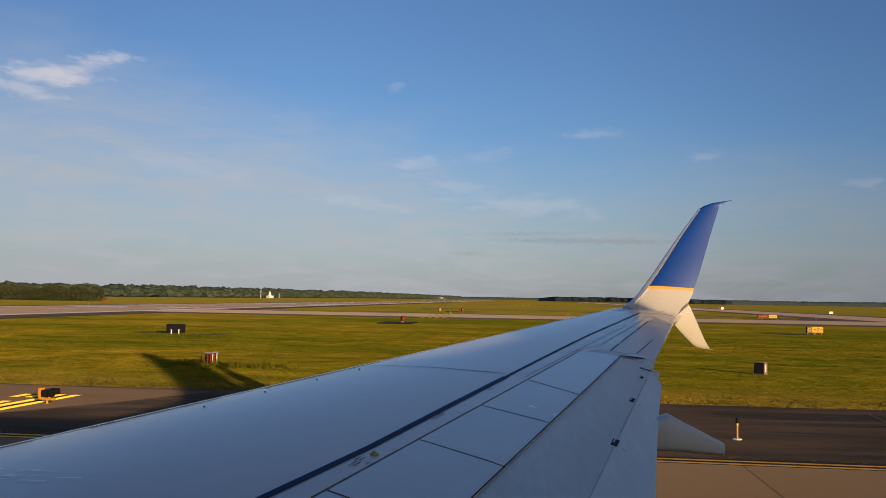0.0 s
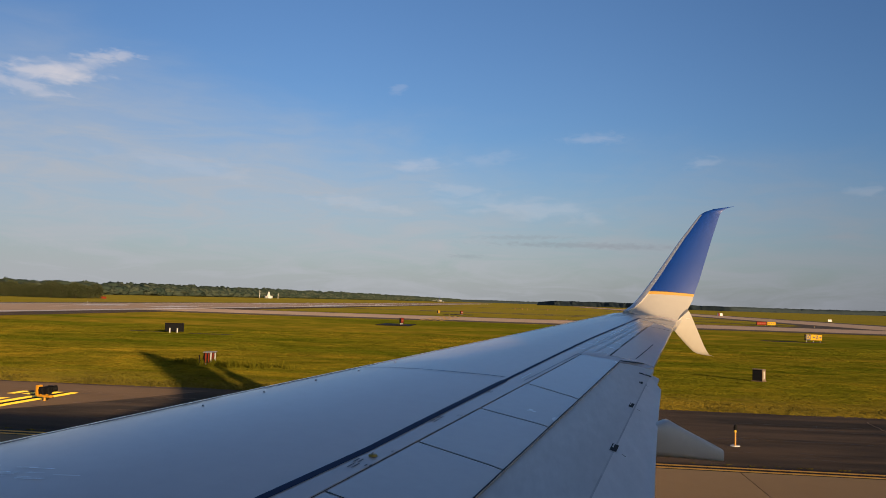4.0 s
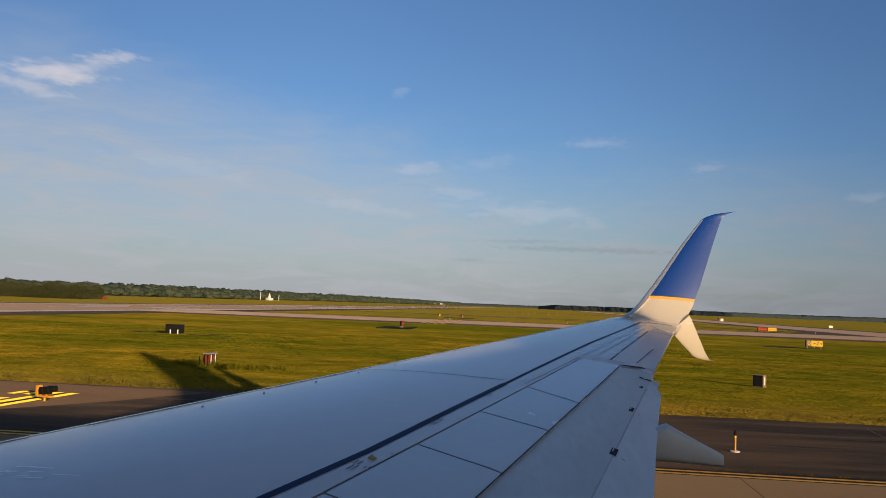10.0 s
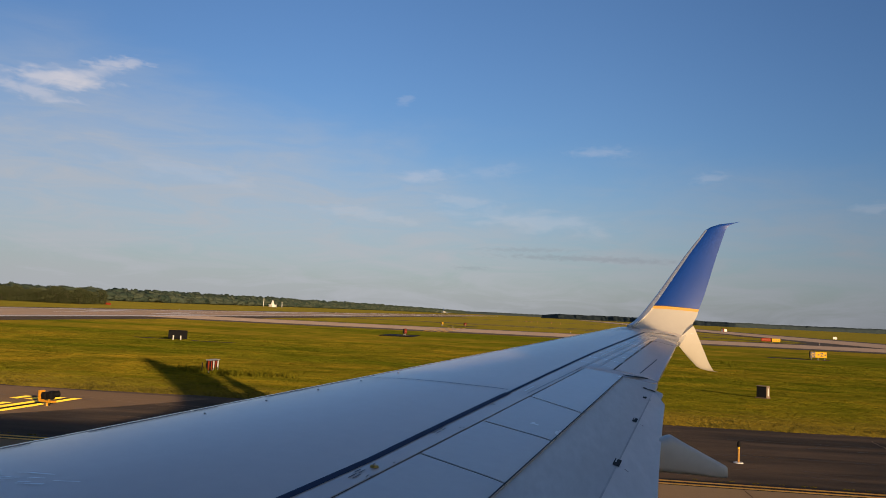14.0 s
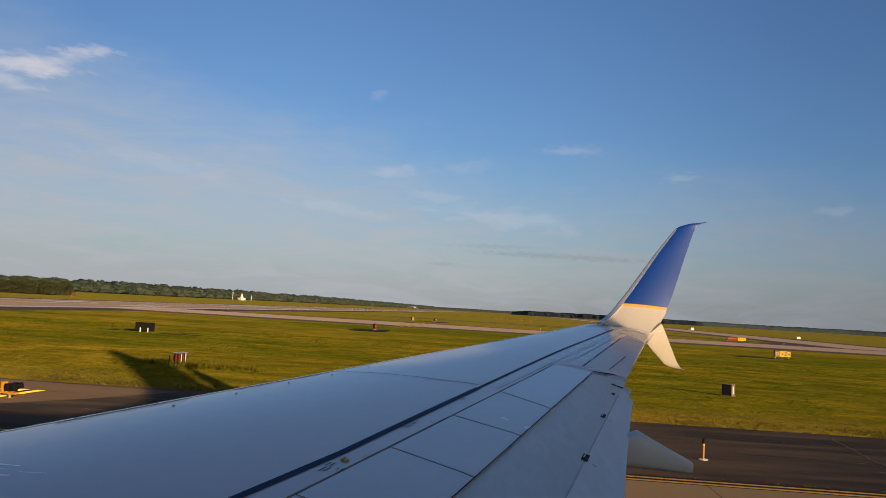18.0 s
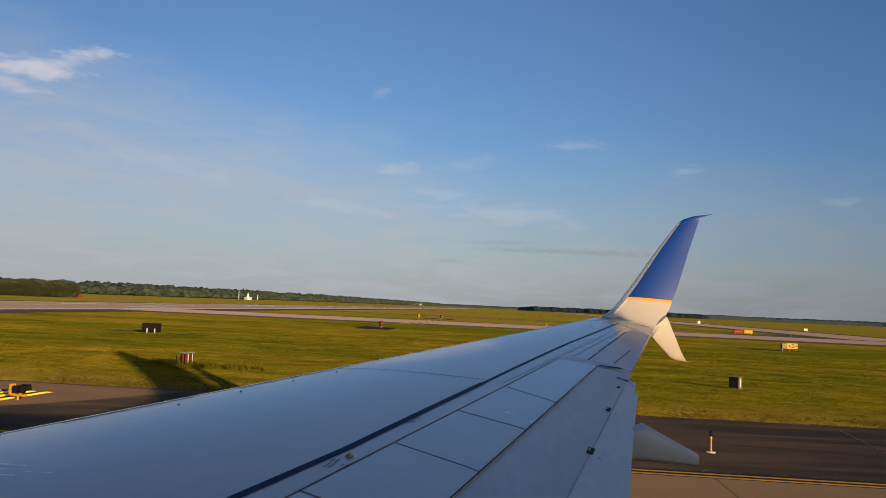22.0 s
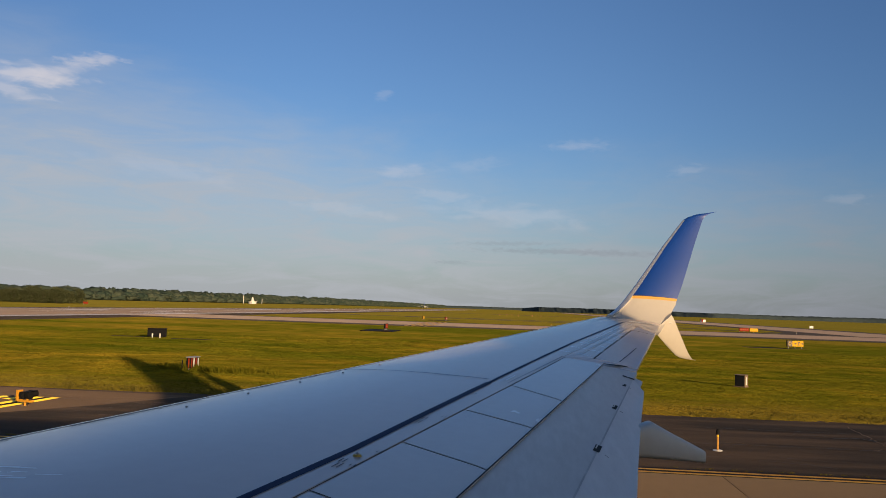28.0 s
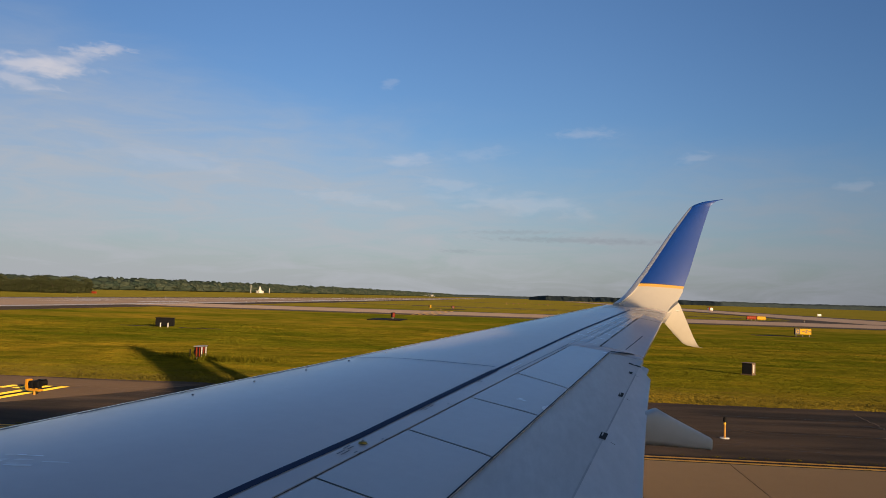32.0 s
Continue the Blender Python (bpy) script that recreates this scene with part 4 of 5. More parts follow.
def edge_post():
    ob = thing("taxiway_marker_post", (5.85, 24.3, 0.03), "yellow tubular edge marker, black cap, white base plate", "marker post", "edge markers")
    part("foot", rod_bm((0, 0, -0.005), (0, 0, 0.022), 0.135, 0.13, 20), WHITE, ob, "round white base plate")
    part("tube", rod_bm((0, 0, 0.02), (0, 0, 0.46), 0.028, 0.026, 14), POST_ORANGE, ob)
    part("band", rod_bm((0, 0, 0.40), (0, 0, 0.445), 0.031, 0.031, 14), YELLOW, ob)
    bm = rod_bm((0, 0, 0.46), (0, 0, 0.57), 0.050, 0.048, 14)
    part("cap", bm, BLACK, ob, "black lamp cap")
    bm = bmesh.new()
    bmesh.ops.create_uvsphere(bm, u_segments=12, v_segments=8, radius=0.048, matrix=Matrix.Translation((0, 0, 0.57)))
    part("lamp", bm, BLACK, ob, "", True)
    return ob


post = edge_post()
for x in (-56, -26, 36.5, 67):
    copy_thing(post, pose(x, 24.5, 0.03))

box = thing("sign_box", (-34.5, 76.5, 0.0), "black sign cabinet seen from behind, on short white legs in grass", "sign", "airfield signs", 8)
part("cabinet", box_bm((1.75, 0.34, 0.78), (0, 0, 0.50), 0.02), BLACK, box)
part("back_panel", box_bm((1.62, 0.02, 0.66), (0, -0.18, 0.50), 0.006), BLACK, box)
for x in (-0.36, 0.36):
    part("leg", box_bm((0.10, 0.10, 0.44), (x, -0.22, 0.21), 0.01), WHITE, box, "white leg")
part("lid", box_bm((1.83, 0.42, 0.05), (0, 0, 0.91), 0.01), BLACK, box)

for x0, x1, y0, y1 in ((-39.6, -36.2, 76.9, 78.3), (-32.9, -28.6, 75.6, 77.0)):
    outline("sign_pad", [(x0, y0 + 0.2), (x1, y0), (x1 + 0.3, y1 - 0.3), (x0 - 0.2, y1)], 0.012, 0.1, BLACK_PAINT, "dark strip beside a sign", "pavement")

# small upright cabinet in rough grass
cabinet = thing("utility_cabinet", (12.5, 46.8, 0.0), "small dark upright cabinet with a white stripe in rough grass", "cabinet", turn=-40)
cabinet.scale = (0.9, 0.9, 0.9)
part("body", box_bm((0.62, 0.42, 0.72), (0, 0, 0.37), 0.02), BLACK, cabinet)
part("lid", box_bm((0.68, 0.48, 0.04), (0, 0, 0.75), 0.012), WOOD, cabinet, "weathered tan lid")
part("side_frame", box_bm((0.03, 0.44, 0.70), (0.32, 0, 0.37), 0.006), WOOD, cabinet)
part("stripe", box_bm((0.012, 0.13, 0.46), (0.342, -0.02, 0.40), 0.003), WHITE, cabinet, "white upright stripe")
part("door", box_bm((0.52, 0.012, 0.60), (0, -0.215, 0.37), 0.004), SLATE, cabinet, "dark grey door")
part("plinth", box_bm((0.74, 0.54, 0.08), (0, 0, 0.03), 0.01), CONCRETE, cabinet)

sign((-19.4, 122.0, 0.09), 1.6, 0.75, RED, "red mandatory sign standing on a dark asphalt pad", 85, 3, FADED)
tagged(slab("sign_pad", -22.7, 118.4, -17.8, 126.8, 0.10, 0.2, BLACK_PAINT), "dark asphalt pad round a sign", "pavement", kind="structure")
sign((57.2, 212.0, 0.0), 2.6, 0.85, RED, "red sign with faded lettering beside a yellow one", 14, 4, FADED)
sign((59.75, 212.6, 0.0), 2.3, 0.85, SIGN_YELLOW, "yellow direction sign beside a red one", 14, 3, STENCIL)
sign((-26.5, 234.0, 0.0), 1.8, 0.8, SIGN_YELLOW, "small yellow sign on a dark pad across the taxiway", 80, 2, STENCIL)
tagged(slab("sign_pad", -25.0, 230.0, -16.5, 240.0, 0.034, 0.2, BLACK_PAINT), "dark asphalt pad round a sign", "pavement", kind="structure")
sign((-20.0, 235.0, 0.0), 2.2, 0.8, RED, "red sign on a dark pad across the taxiway", 80, 3)
far_sign = sign((35.8, 109.0, 0.0), 2.2, 0.8, SIGN_YELLOW, "yellow direction sign with a black end panel in grass", 10, 0)
part("end_panel", box_bm((0.62, 0.012, 0.70), (-0.74, -0.149, 0.68)), STENCIL, far_sign, "black end panel")
tagged(slab("sign_pad", 29.8, 108.4, 34.4, 111.2, 0.012, 0.1, BLACK_PAINT), "dark strip in the grass beside a sign", "pavement", kind="structure")
ring = bmesh.new()
for i in range(16):
    u0, u1 = 2 * math.pi * i / 16, 2 * math.pi * (i + 1) / 16
    ring.faces.new([ring.verts.new((-0.74 + r * math.cos(u), -0.157, 0.68 + 1.25 * r * math.sin(u))) for r, u in ((0.13, u0), (0.13, u1), (0.19, u1), (0.19, u0))])
part("end_symbol", ring, SIGN_YELLOW, far_sign, "yellow symbol on the black end panel")
for x, d in ((0.02, -1), (0.82, 1)):
    bm = bmesh.new()
    bm.faces.new([bm.verts.new((x + d * u, -0.150, 0.68 + w)) for u, w in ((0.20, 0.0), (0.05, 0.17), (0.05, 0.05), (-0.16, 0.05), (-0.16, -0.05), (0.05, -0.05), (0.05, -0.17))])
    part("arrow", bm, STENCIL, far_sign, "black arrow")
text = bpy.data.curves.new("letter", "FONT")
text.body, text.size, text.align_x, text.align_y = "Z", 0.62, "CENTER", "CENTER"
text.offset = 0.02
source = bpy.data.objects.new("letter", text)
scene.collection.objects.link(source)
letter_mesh = bpy.data.meshes.new_from_object(source.evaluated_get(bpy.context.evaluated_depsgraph_get()))
bpy.data.objects.remove(source)
letter = new("letter", letter_mesh)
letter_mesh.materials.clear()
letter_mesh.materials.append(STENCIL)
letter.parent = far_sign
letter["label"] = "black letter Z"
letter.matrix_local = pose(0.42, -0.151, 0.68, 90, 0, 0)


# red sign seen nearly end-on, with upright dark strokes on its face, in long grass
hold_sign = thing("holding_sign", (-17.5, 43.5, 0.0), "red and black sign with upright strokes in long grass", "sign", "airfield signs", 80)
part("cabinet", box_bm((0.9, 0.24, 0.56), (0, 0, 0.40), 0.02), BLACK, hold_sign)
part("top", box_bm((0.96, 0.32, 0.05), (0, 0, 0.70), 0.01), GALV, hold_sign, "grey metal top")
for side in (-1, 1):
    for k in range(4):
        x = (k - 1.5) * 0.21
        part("face_panel", box_bm((0.10, 0.012, 0.5), (x, side * 0.127, 0.40), 0.004), WHITE if k % 2 else RED, hold_sign, "pale stripe" if k % 2 else "red stripe")
    part("end_panel", box_bm((0.012, 0.09, 0.5), (side * 0.457, -0.03, 0.40), 0.003), RED, hold_sign, "red end stripe")
for x in (-0.36, 0.36):
    part("leg", rod_bm((x, 0, -0.03), (x, 0, 0.14), 0.035), GALV, hold_sign)
for x, y, h in ((-0.2, -0.42, 0.5), (0.35, -0.40, 0.42)):
    stub = thing("dark_stub_post", (-17.5 + y - 0.1, 43.5 + x, 0.0), "short dark post beside a red sign in grass", "post", "stub posts")
    part("shaft", rod_bm((0, 0, -0.03), (0, 0, h), 0.04, 0.035, 8), BLACK, stub)
    part("cap", rod_bm((0, 0, h), (0, 0, h + 0.03), 0.05, 0.04, 8), BLACK, stub)


def guard_light():
    """Runway guard light: two hooded lamps side by side in an orange bracket."""
    ob = thing("runway_guard_light", (-16.6, 26.75, 0.03), "orange guard light with two black hooded lamps on the holding line", "guard light", turn=-14)
    part("base_plate", rod_bm((0, 0, -0.005), (0, 0, 0.018), 0.13, 0.12, 18), CONCRETE, ob, "pale round base plate")
    part("post", rod_bm((0, 0, 0.01), (0, 0, 0.15), 0.042, 0.038, 12), GUARD, ob)
    part("tray", box_bm((0.56, 0.20, 0.07), (0.02, 0, 0.18), 0.012), GUARD, ob)
    part("upright", box_bm((0.10, 0.22, 0.36), (-0.27, 0, 0.36), 0.012), GUARD, ob)
    for x, up in ((-0.10, 0.0), (0.15, 0.02)):
        lamp = part("lamp_housing", box_bm((0.20, 0.20, 0.25), (x, 0, 0.36 + up), 0.03), BLACK, ob)
        part("hood", rod_bm((x + 0.02, 0.09, 0.39 + up), (x + 0.07, 0.27, 0.41 + up), 0.10, 0.115, 18), BLACK, lamp, "black round hood")
        part("rear_cover", rod_bm((x, -0.09, 0.38 + up), (x, -0.13, 0.38 + up), 0.085, 0.07, 18), BLACK, lamp)
        part("bracket", box_bm((0.05, 0.06, 0.10), (x, -0.06, 0.22)), GUARD, lamp)
    part("visor", box_bm((0.26, 0.10, 0.03), (0.24, 0.05, 0.53), 0.008), BLACK, ob)
    part("cable", rod_bm((0.05, 0.05, 0.0), (0.12, 0.08, 0.2), 0.012, 0.012, 6), BLACK, ob)


guard_light()


def cage():
    """Slatted crate: dark timber uprights on a frame, pale posts at one end, rubble along its foot."""
    ob = thing("utility_cage", (56.0, 39.8, 0.0), "dark slatted timber cage with pale end posts on bare soil", "cage", turn=-24)
    ob.scale = (0.68, 0.68, 0.68)
    for y in (-0.34, 0.34):
        for z in (0.12, 0.55, 0.98):
            part("rail", box_bm((1.50, 0.05, 0.06), (0, y, z), 0.006), WOOD, ob)
        for k in range(12):
            part("slat", box_bm((0.085, 0.025, 1.0), (-0.69 + k * 0.125, y + math.copysign(0.04, y), 0.54), 0.004), RUST, ob)
    for y in (-0.2, 0.0, 0.2):
        part("slat", box_bm((0.025, 0.085, 1.0), (-0.76, y, 0.54), 0.004), RUST, ob)
    for y in (-0.36, 0.05, 0.36):
        part("end_post", box_bm((0.06, 0.06, 0.95), (0.92, y, 0.46), 0.006), WHITE, ob, "pale end post")
    part("end_rail", box_bm((0.05, 0.72, 0.05), (0.92, 0, 0.85), 0.006), WHITE, ob, "pale end rail")
    part("core", box_bm((1.40, 0.56, 0.86), (0, 0, 0.49), 0.02), BLACK, ob)
    rg = random.Random(17)
    for k in range(14):
        w = rg.uniform(0.06, 0.16)
        part("rubble", box_bm((w, w * 0.7, w * 0.6), (-0.8 + k * 0.135, -0.62 + rg.uniform(-0.12, 0.1), w * 0.26), w * 0.14), CONCRETE, ob)


cage()
outline("bare_soil", [(51.4, 39.7), (54.0, 38.9), (56.4, 38.5), (58.6, 38.6), (59.0, 40.1), (56.5, 40.7), (53.6, 40.4)], 0.03, 0.2, SOIL,
        "bare dark soil trodden round a cage", "ground")


def low_light(at, material, label, group="runway lights", h=0.35):
    ob = thing("runway_light", at, label, "light", group)
    part("stem", rod_bm((0, 0, -0.02), (0, 0, h), 0.05, 0.05, 8), GALV, ob)
    bm = bmesh.new()
    bmesh.ops.create_uvsphere(bm, u_segments=10, v_segments=7, radius=0.085, matrix=Matrix.Translation((0, 0, h + 0.05)))
    part("lens", bm, material, ob, "", True)
    return ob


light = low_light((-131, 110, 0), WHITE, "small white-lensed runway edge light on a stem")
for i in range(1, 14):
    copy_thing(light, pose(-131, 110 + i * 60, 0))
for i in range(10):
    copy_thing(light, pose(-79.5, 230 + i * 60, 0))
amber = low_light((-21, 210, 0), SIGN_YELLOW, "small amber-lensed taxiway light in grass", "taxiway lights")
for x in (9, 39, 69):
    copy_thing(amber, pose(x, 209, 0))


def beacon_station():
    # white navigation beacon: low round building with a cone on top, and masts
    a = radians(-18.22)
    ob = thing("radio_beacon", (1080 * math.sin(a), 1080 * math.cos(a), 0), "white radio beacon building with a cone-shaped tower on top", "beacon")
    part("building", rod_bm((0, 0, -0.1), (0, 0, 2.8), 5.0, 5.0, 24), WHITE, ob)
    part("roof", rod_bm((0, 0, 2.8), (0, 0, 3.2), 5.8, 5.7, 24), WHITE, ob)
    part("cone", rod_bm((0, 0, 3.2), (0, 0, 7.7), 2.2, 0.9, 20), WHITE, ob)
    part("cap", rod_bm((0, 0, 7.7), (0, 0, 9.0), 0.85, 0.15, 16), WHITE, ob)
    part("door", box_bm((1.2, 0.1, 2.2), (0, -5.0, 1.1)), GALV, ob)
    for x, h in ((-12.0, 10.5), (12.5, 6.5)):
        m = thing("mast", (ob.location.x + x, ob.location.y, 0), "slender white mast beside a beacon building", "mast", "masts")
        part("pole", rod_bm((0, 0, -0.1), (0, 0, h), 0.45, 0.3, 8), WHITE, m)
        part("foot", box_bm((1.4, 1.4, 0.5), (0, 0, 0.2), 0.05), GALV, m)


beacon_station()


def approach_light():
    ob = thing("approach_light", (-9.0, 463.0, 0.0), "low orange and white approach light on the field", "light", "approach lights")
    part("stem", rod_bm((0, 0, -0.03), (0, 0, 0.7), 0.09, 0.09, 8), POST_ORANGE, ob)
    part("lamp_bar", box_bm((0.6, 0.2, 0.25), (0, 0, 0.8), 0.04), FADED, ob)
    return ob


bar_light = approach_light()
for x, y in ((-5.0, 462), (-2.2, 466), (1.5, 470), (9.0, 455), (14.0, 458)):
    copy_thing(bar_light, pose(x, y, 0))


def far_jet(at, turn, label):
    ob = thing("jet_airliner", at, label, "aircraft", "far aircraft", turn)
    v, f, n = [], [], 16
    st = [(-17, 0.1, 2.9), (-16, 0.8, 3.0), (-13, 1.7, 3.2), (-8, 1.9, 3.3), (8, 1.9, 3.3), (13, 1.3, 3.8), (17.5, 0.3, 4.5)]
    for x, r, z in st:
        for i in range(n):
            a = 2 * math.pi * i / n
            v.append((x, r * math.cos(a), z + r * math.sin(a)))
    for i in range(len(st) - 1):
        for j in range(n):
            q = (j + 1) % n
            f.append((i * n + j, i * n + q, (i + 1) * n + q, (i + 1) * n + j))
    f += [tuple(range(n - 1, -1, -1)), tuple((len(st) - 1) * n + j for j in range(n))]
    mesh_ob("fuselage", v, f, WHITE, ob, "", True)
    for s in (-1, 1):
        mesh_ob("wing", [(-3.5, s * 1.5, 2.4), (3.5, s * 1.5, 2.3), (6.6, s * 16.5, 3.6), (5.2, s * 16.5, 3.6), (-3.5, s * 1.5, 2.9), (3.5, s * 1.5, 2.5), (6.6, s * 16.5, 3.75), (5.2, s * 16.5, 3.75)],
                [(0, 1, 2, 3), (7, 6, 5, 4), (0, 4, 5, 1), (1, 5, 6, 2), (2, 6, 7, 3), (3, 7, 4, 0)], GALV, ob)
        part("engine", rod_bm((-3.8, s * 5, 1.5), (-0.2, s * 5, 1.6), 1.0, 0.8, 16), WHITE, ob)
        part("main_gear", rod_bm((2.2, s * 2.8, -0.02), (2.2, s * 2.8, 2.4), 0.35, 0.2, 10), RUBBER, ob)
        mesh_ob("tailplane", [(13.5, s * 0.5, 4.6), (16.8, s * 0.5, 4.6), (18.3, s * 6.8, 5.2), (17.0, s * 6.8, 5.2), (13.5, s * 0.5, 4.85), (16.8, s * 0.5, 4.75), (18.3, s * 6.8, 5.3), (17.0, s * 6.8, 5.3)],
                [(0, 1, 2, 3), (7, 6, 5, 4), (0, 4, 5, 1), (1, 5, 6, 2), (2, 6, 7, 3), (3, 7, 4, 0)], WHITE, ob)
    part("nose_gear", rod_bm((-13.2, 0, -0.02), (-13.2, 0, 2.0), 0.28, 0.16, 10), RUBBER, ob)
    fin = [(10.5, 5.0), (14.8, 11.6), (17.6, 11.6), (16.9, 5.2)]
    v = [(x, s * 0.14, z) for s in (-1, 1) for x, z in fin]
    mesh_ob("tail_fin", v, [(0, 1, 2, 3), (7, 6, 5, 4), (0, 4, 5, 1), (1, 5, 6, 2), (2, 6, 7, 3), (3, 7, 4, 0)], BLUE, ob, "dark tail fin")
    return ob


far_jet((-178.0, 1600.0, 0.05), -90, "white airliner rolling far away on the runway")
far_jet((505.0, 2250.0, 0.02), 70, "white airliner parked far across the field")
far_jet((62.0, 2300.0, 0.05), 82, "white airliner waiting far across the field")


def shed(at, turn):
    ob = thing("equipment_shed", at, "small orange and white equipment shed on the field", "shed", turn=turn)
    part("wall", box_bm((2.5, 2.0, 1.6), (0, 0, 0.78), 0.03), WHITE, ob)
    part("roof", box_bm((2.8, 2.3, 0.2), (0, 0, 1.66), 0.03), RED, ob)
    part("panel", box_bm((0.8, 0.04, 1.5), (-0.8, -1.01, 0.8)), RED, ob, "orange-red panel")
    part("door", box_bm((0.7, 0.04, 1.4), (0.4, -1.01, 0.7)), GALV, ob)


shed((110.0, 495.0, 0.0), 10)
for x, y, w in ((-318, 372, 2.2), (-292, 371, 1.2), (118, 340, 1.5), (-184, 336, 2.2)):
    b = thing("marker_board", (x, y, 0), "low pale marker board standing in grass", "marker", "marker boards", 5)
    part("board", box_bm((w, 0.12, 0.9), (0, 0, 0.7), 0.02), RED if x == -184 else WHITE, b)
    for s in (-0.4, 0.4):
        part("leg", rod_bm((s * w, 0, -0.02), (s * w, 0, 0.4), 0.05, 0.05, 8), GALV, b)


# ---- trees ----
def leaf_cloud(rng, centres, size, per):
    """Small crumpled leaf clumps round the centres, as vertices and triangles."""
    c = np.repeat(centres, per, axis=0)
    n = len(c)
    v = rng.normal(size=(n, 5, 3))
    v /= np.linalg.norm(v, axis=2, keepdims=True)
    v *= size * rng.uniform(0.5, 1.2, size=(n, 5, 1))
    v[:, :, 2] *= 0.75
    p = c + np.clip(rng.normal(size=(n, 3)), -1.2, 1.2) * size * 0.5
    verts = (p[:, None, :] + v).reshape(-1, 3)
    base = np.arange(n)[:, None, None] * 5
    tri = np.array([[0, 1, 2], [0, 2, 3], [0, 3, 4], [1, 2, 4]])[None]
    return verts, (base + tri).reshape(-1, 3)


def fast_mesh(name, verts, tris, material):
    me = bpy.data.meshes.new(name)
    me.vertices.add(len(verts))
    me.vertices.foreach_set("co", np.asarray(verts, dtype=np.float32).ravel())
    me.loops.add(len(tris) * 3)
    me.loops.foreach_set("vertex_index", np.asarray(tris, dtype=np.int32).ravel())
    me.polygons.add(len(tris))
    me.polygons.foreach_set("loop_start", np.arange(0, len(tris) * 3, 3, dtype=np.int32))
    me.materials.append(material)
    me.update(calc_edges=True)
    me.validate()
    return me


def crown_centres(rng, h, w, count):
    """Clump centres: several uneven lobes, low to the ground at the wood's edge."""
    pts = []
    lobes = [(rng.uniform(-0.3, 0.3) * w, rng.uniform(-0.3, 0.3) * w, h * rng.uniform(0.12, 0.8), w * rng.uniform(0.28, 0.48), h * rng.uniform(0.14, 0.24)) for _ in range(9)]
    lobes.append((0, 0, h * 0.78, w * 0.32, h * 0.2))
    for _ in range(count):
        x, y, z, r, k = lobes[int(rng.integers(len(lobes)))]
        d = rng.normal(size=3)
        d /= np.linalg.norm(d)
        q = rng.uniform(0.65, 1.05)
        pts.append((x + d[0] * r * q, y + d[1] * r * q, max(0.3, z + d[2] * k * q)))
    return np.array(pts)


def tree(seed, h, w):
    rng = np.random.default_rng(seed)
    ob = thing("tree", (0, 0, 0), "leafy green deciduous tree at the edge of a wood", "tree", "trees of the near wood")
    bm = bmesh.new()
    for a, b, r0, r1 in [((0, 0, -0.1), (0.1, 0, h * 0.45), 0.24, 0.15), ((0.1, 0, h * 0.45), (0, 0.1, h * 0.8), 0.15, 0.05)] + [
            ((0.08, 0, h * q), (w * 0.3 * math.cos(k), w * 0.3 * math.sin(k), h * (q + 0.28)), 0.09, 0.03) for q, k in ((0.3, 0.4), (0.36, 2.4), (0.42, 4.2), (0.5, 5.4))]:
        add = rod_bm(a, b, r0, r1, 7)
        me = bpy.data.meshes.new("limb")
        add.to_mesh(me)
        add.free()
        bm.from_mesh(me)
        bpy.data.meshes.remove(me)
    part("trunk", bm, BARK, ob)
    v, t = leaf_cloud(rng, crown_centres(rng, h, w, 300), 0.46, 3)
    crown = new("crown", fast_mesh("crown", v, t, LEAVES))
    crown.parent = ob
    return ob


rng = np.random.default_rng(11)
kinds = [tree(21 + i, h, w) for i, (h, w) in enumerate(((6.7, 5.8), (6.0, 5.4), (7.3, 6.3), (5.4, 5.6), (6.3, 6.6)))]
spots = []
for row, (y, dens) in enumerate(((332, 4.2), (340, 4.8), (349, 5.4), (360, 6.2))):
    x = -194.0 - row * 2
    while x > -370:
        spots.append((x + rng.uniform(-1, 1), y + rng.uniform(-3, 3)))
        x -= dens * rng.uniform(0.75, 1.3)
for i, (x, y) in enumerate(spots):
    s = rng.uniform(0.82, 1.12)
    m = pose(x, y, 0, 0, 0, rng.uniform(0, 360))
    if i < len(kinds):
        kinds[i].matrix_world = m
    else:
        copy_thing(kinds[int(rng.integers(5))], m)


def crown_template():
    bm = bmesh.new()
    bmesh.ops.create_icosphere(bm, subdivisions=2, radius=1.0)
    v = np.array([q.co[:] for q in bm.verts])
    f = np.array([[q.index for q in face.verts] for face in bm.faces])
    bm.free()
    return v, f


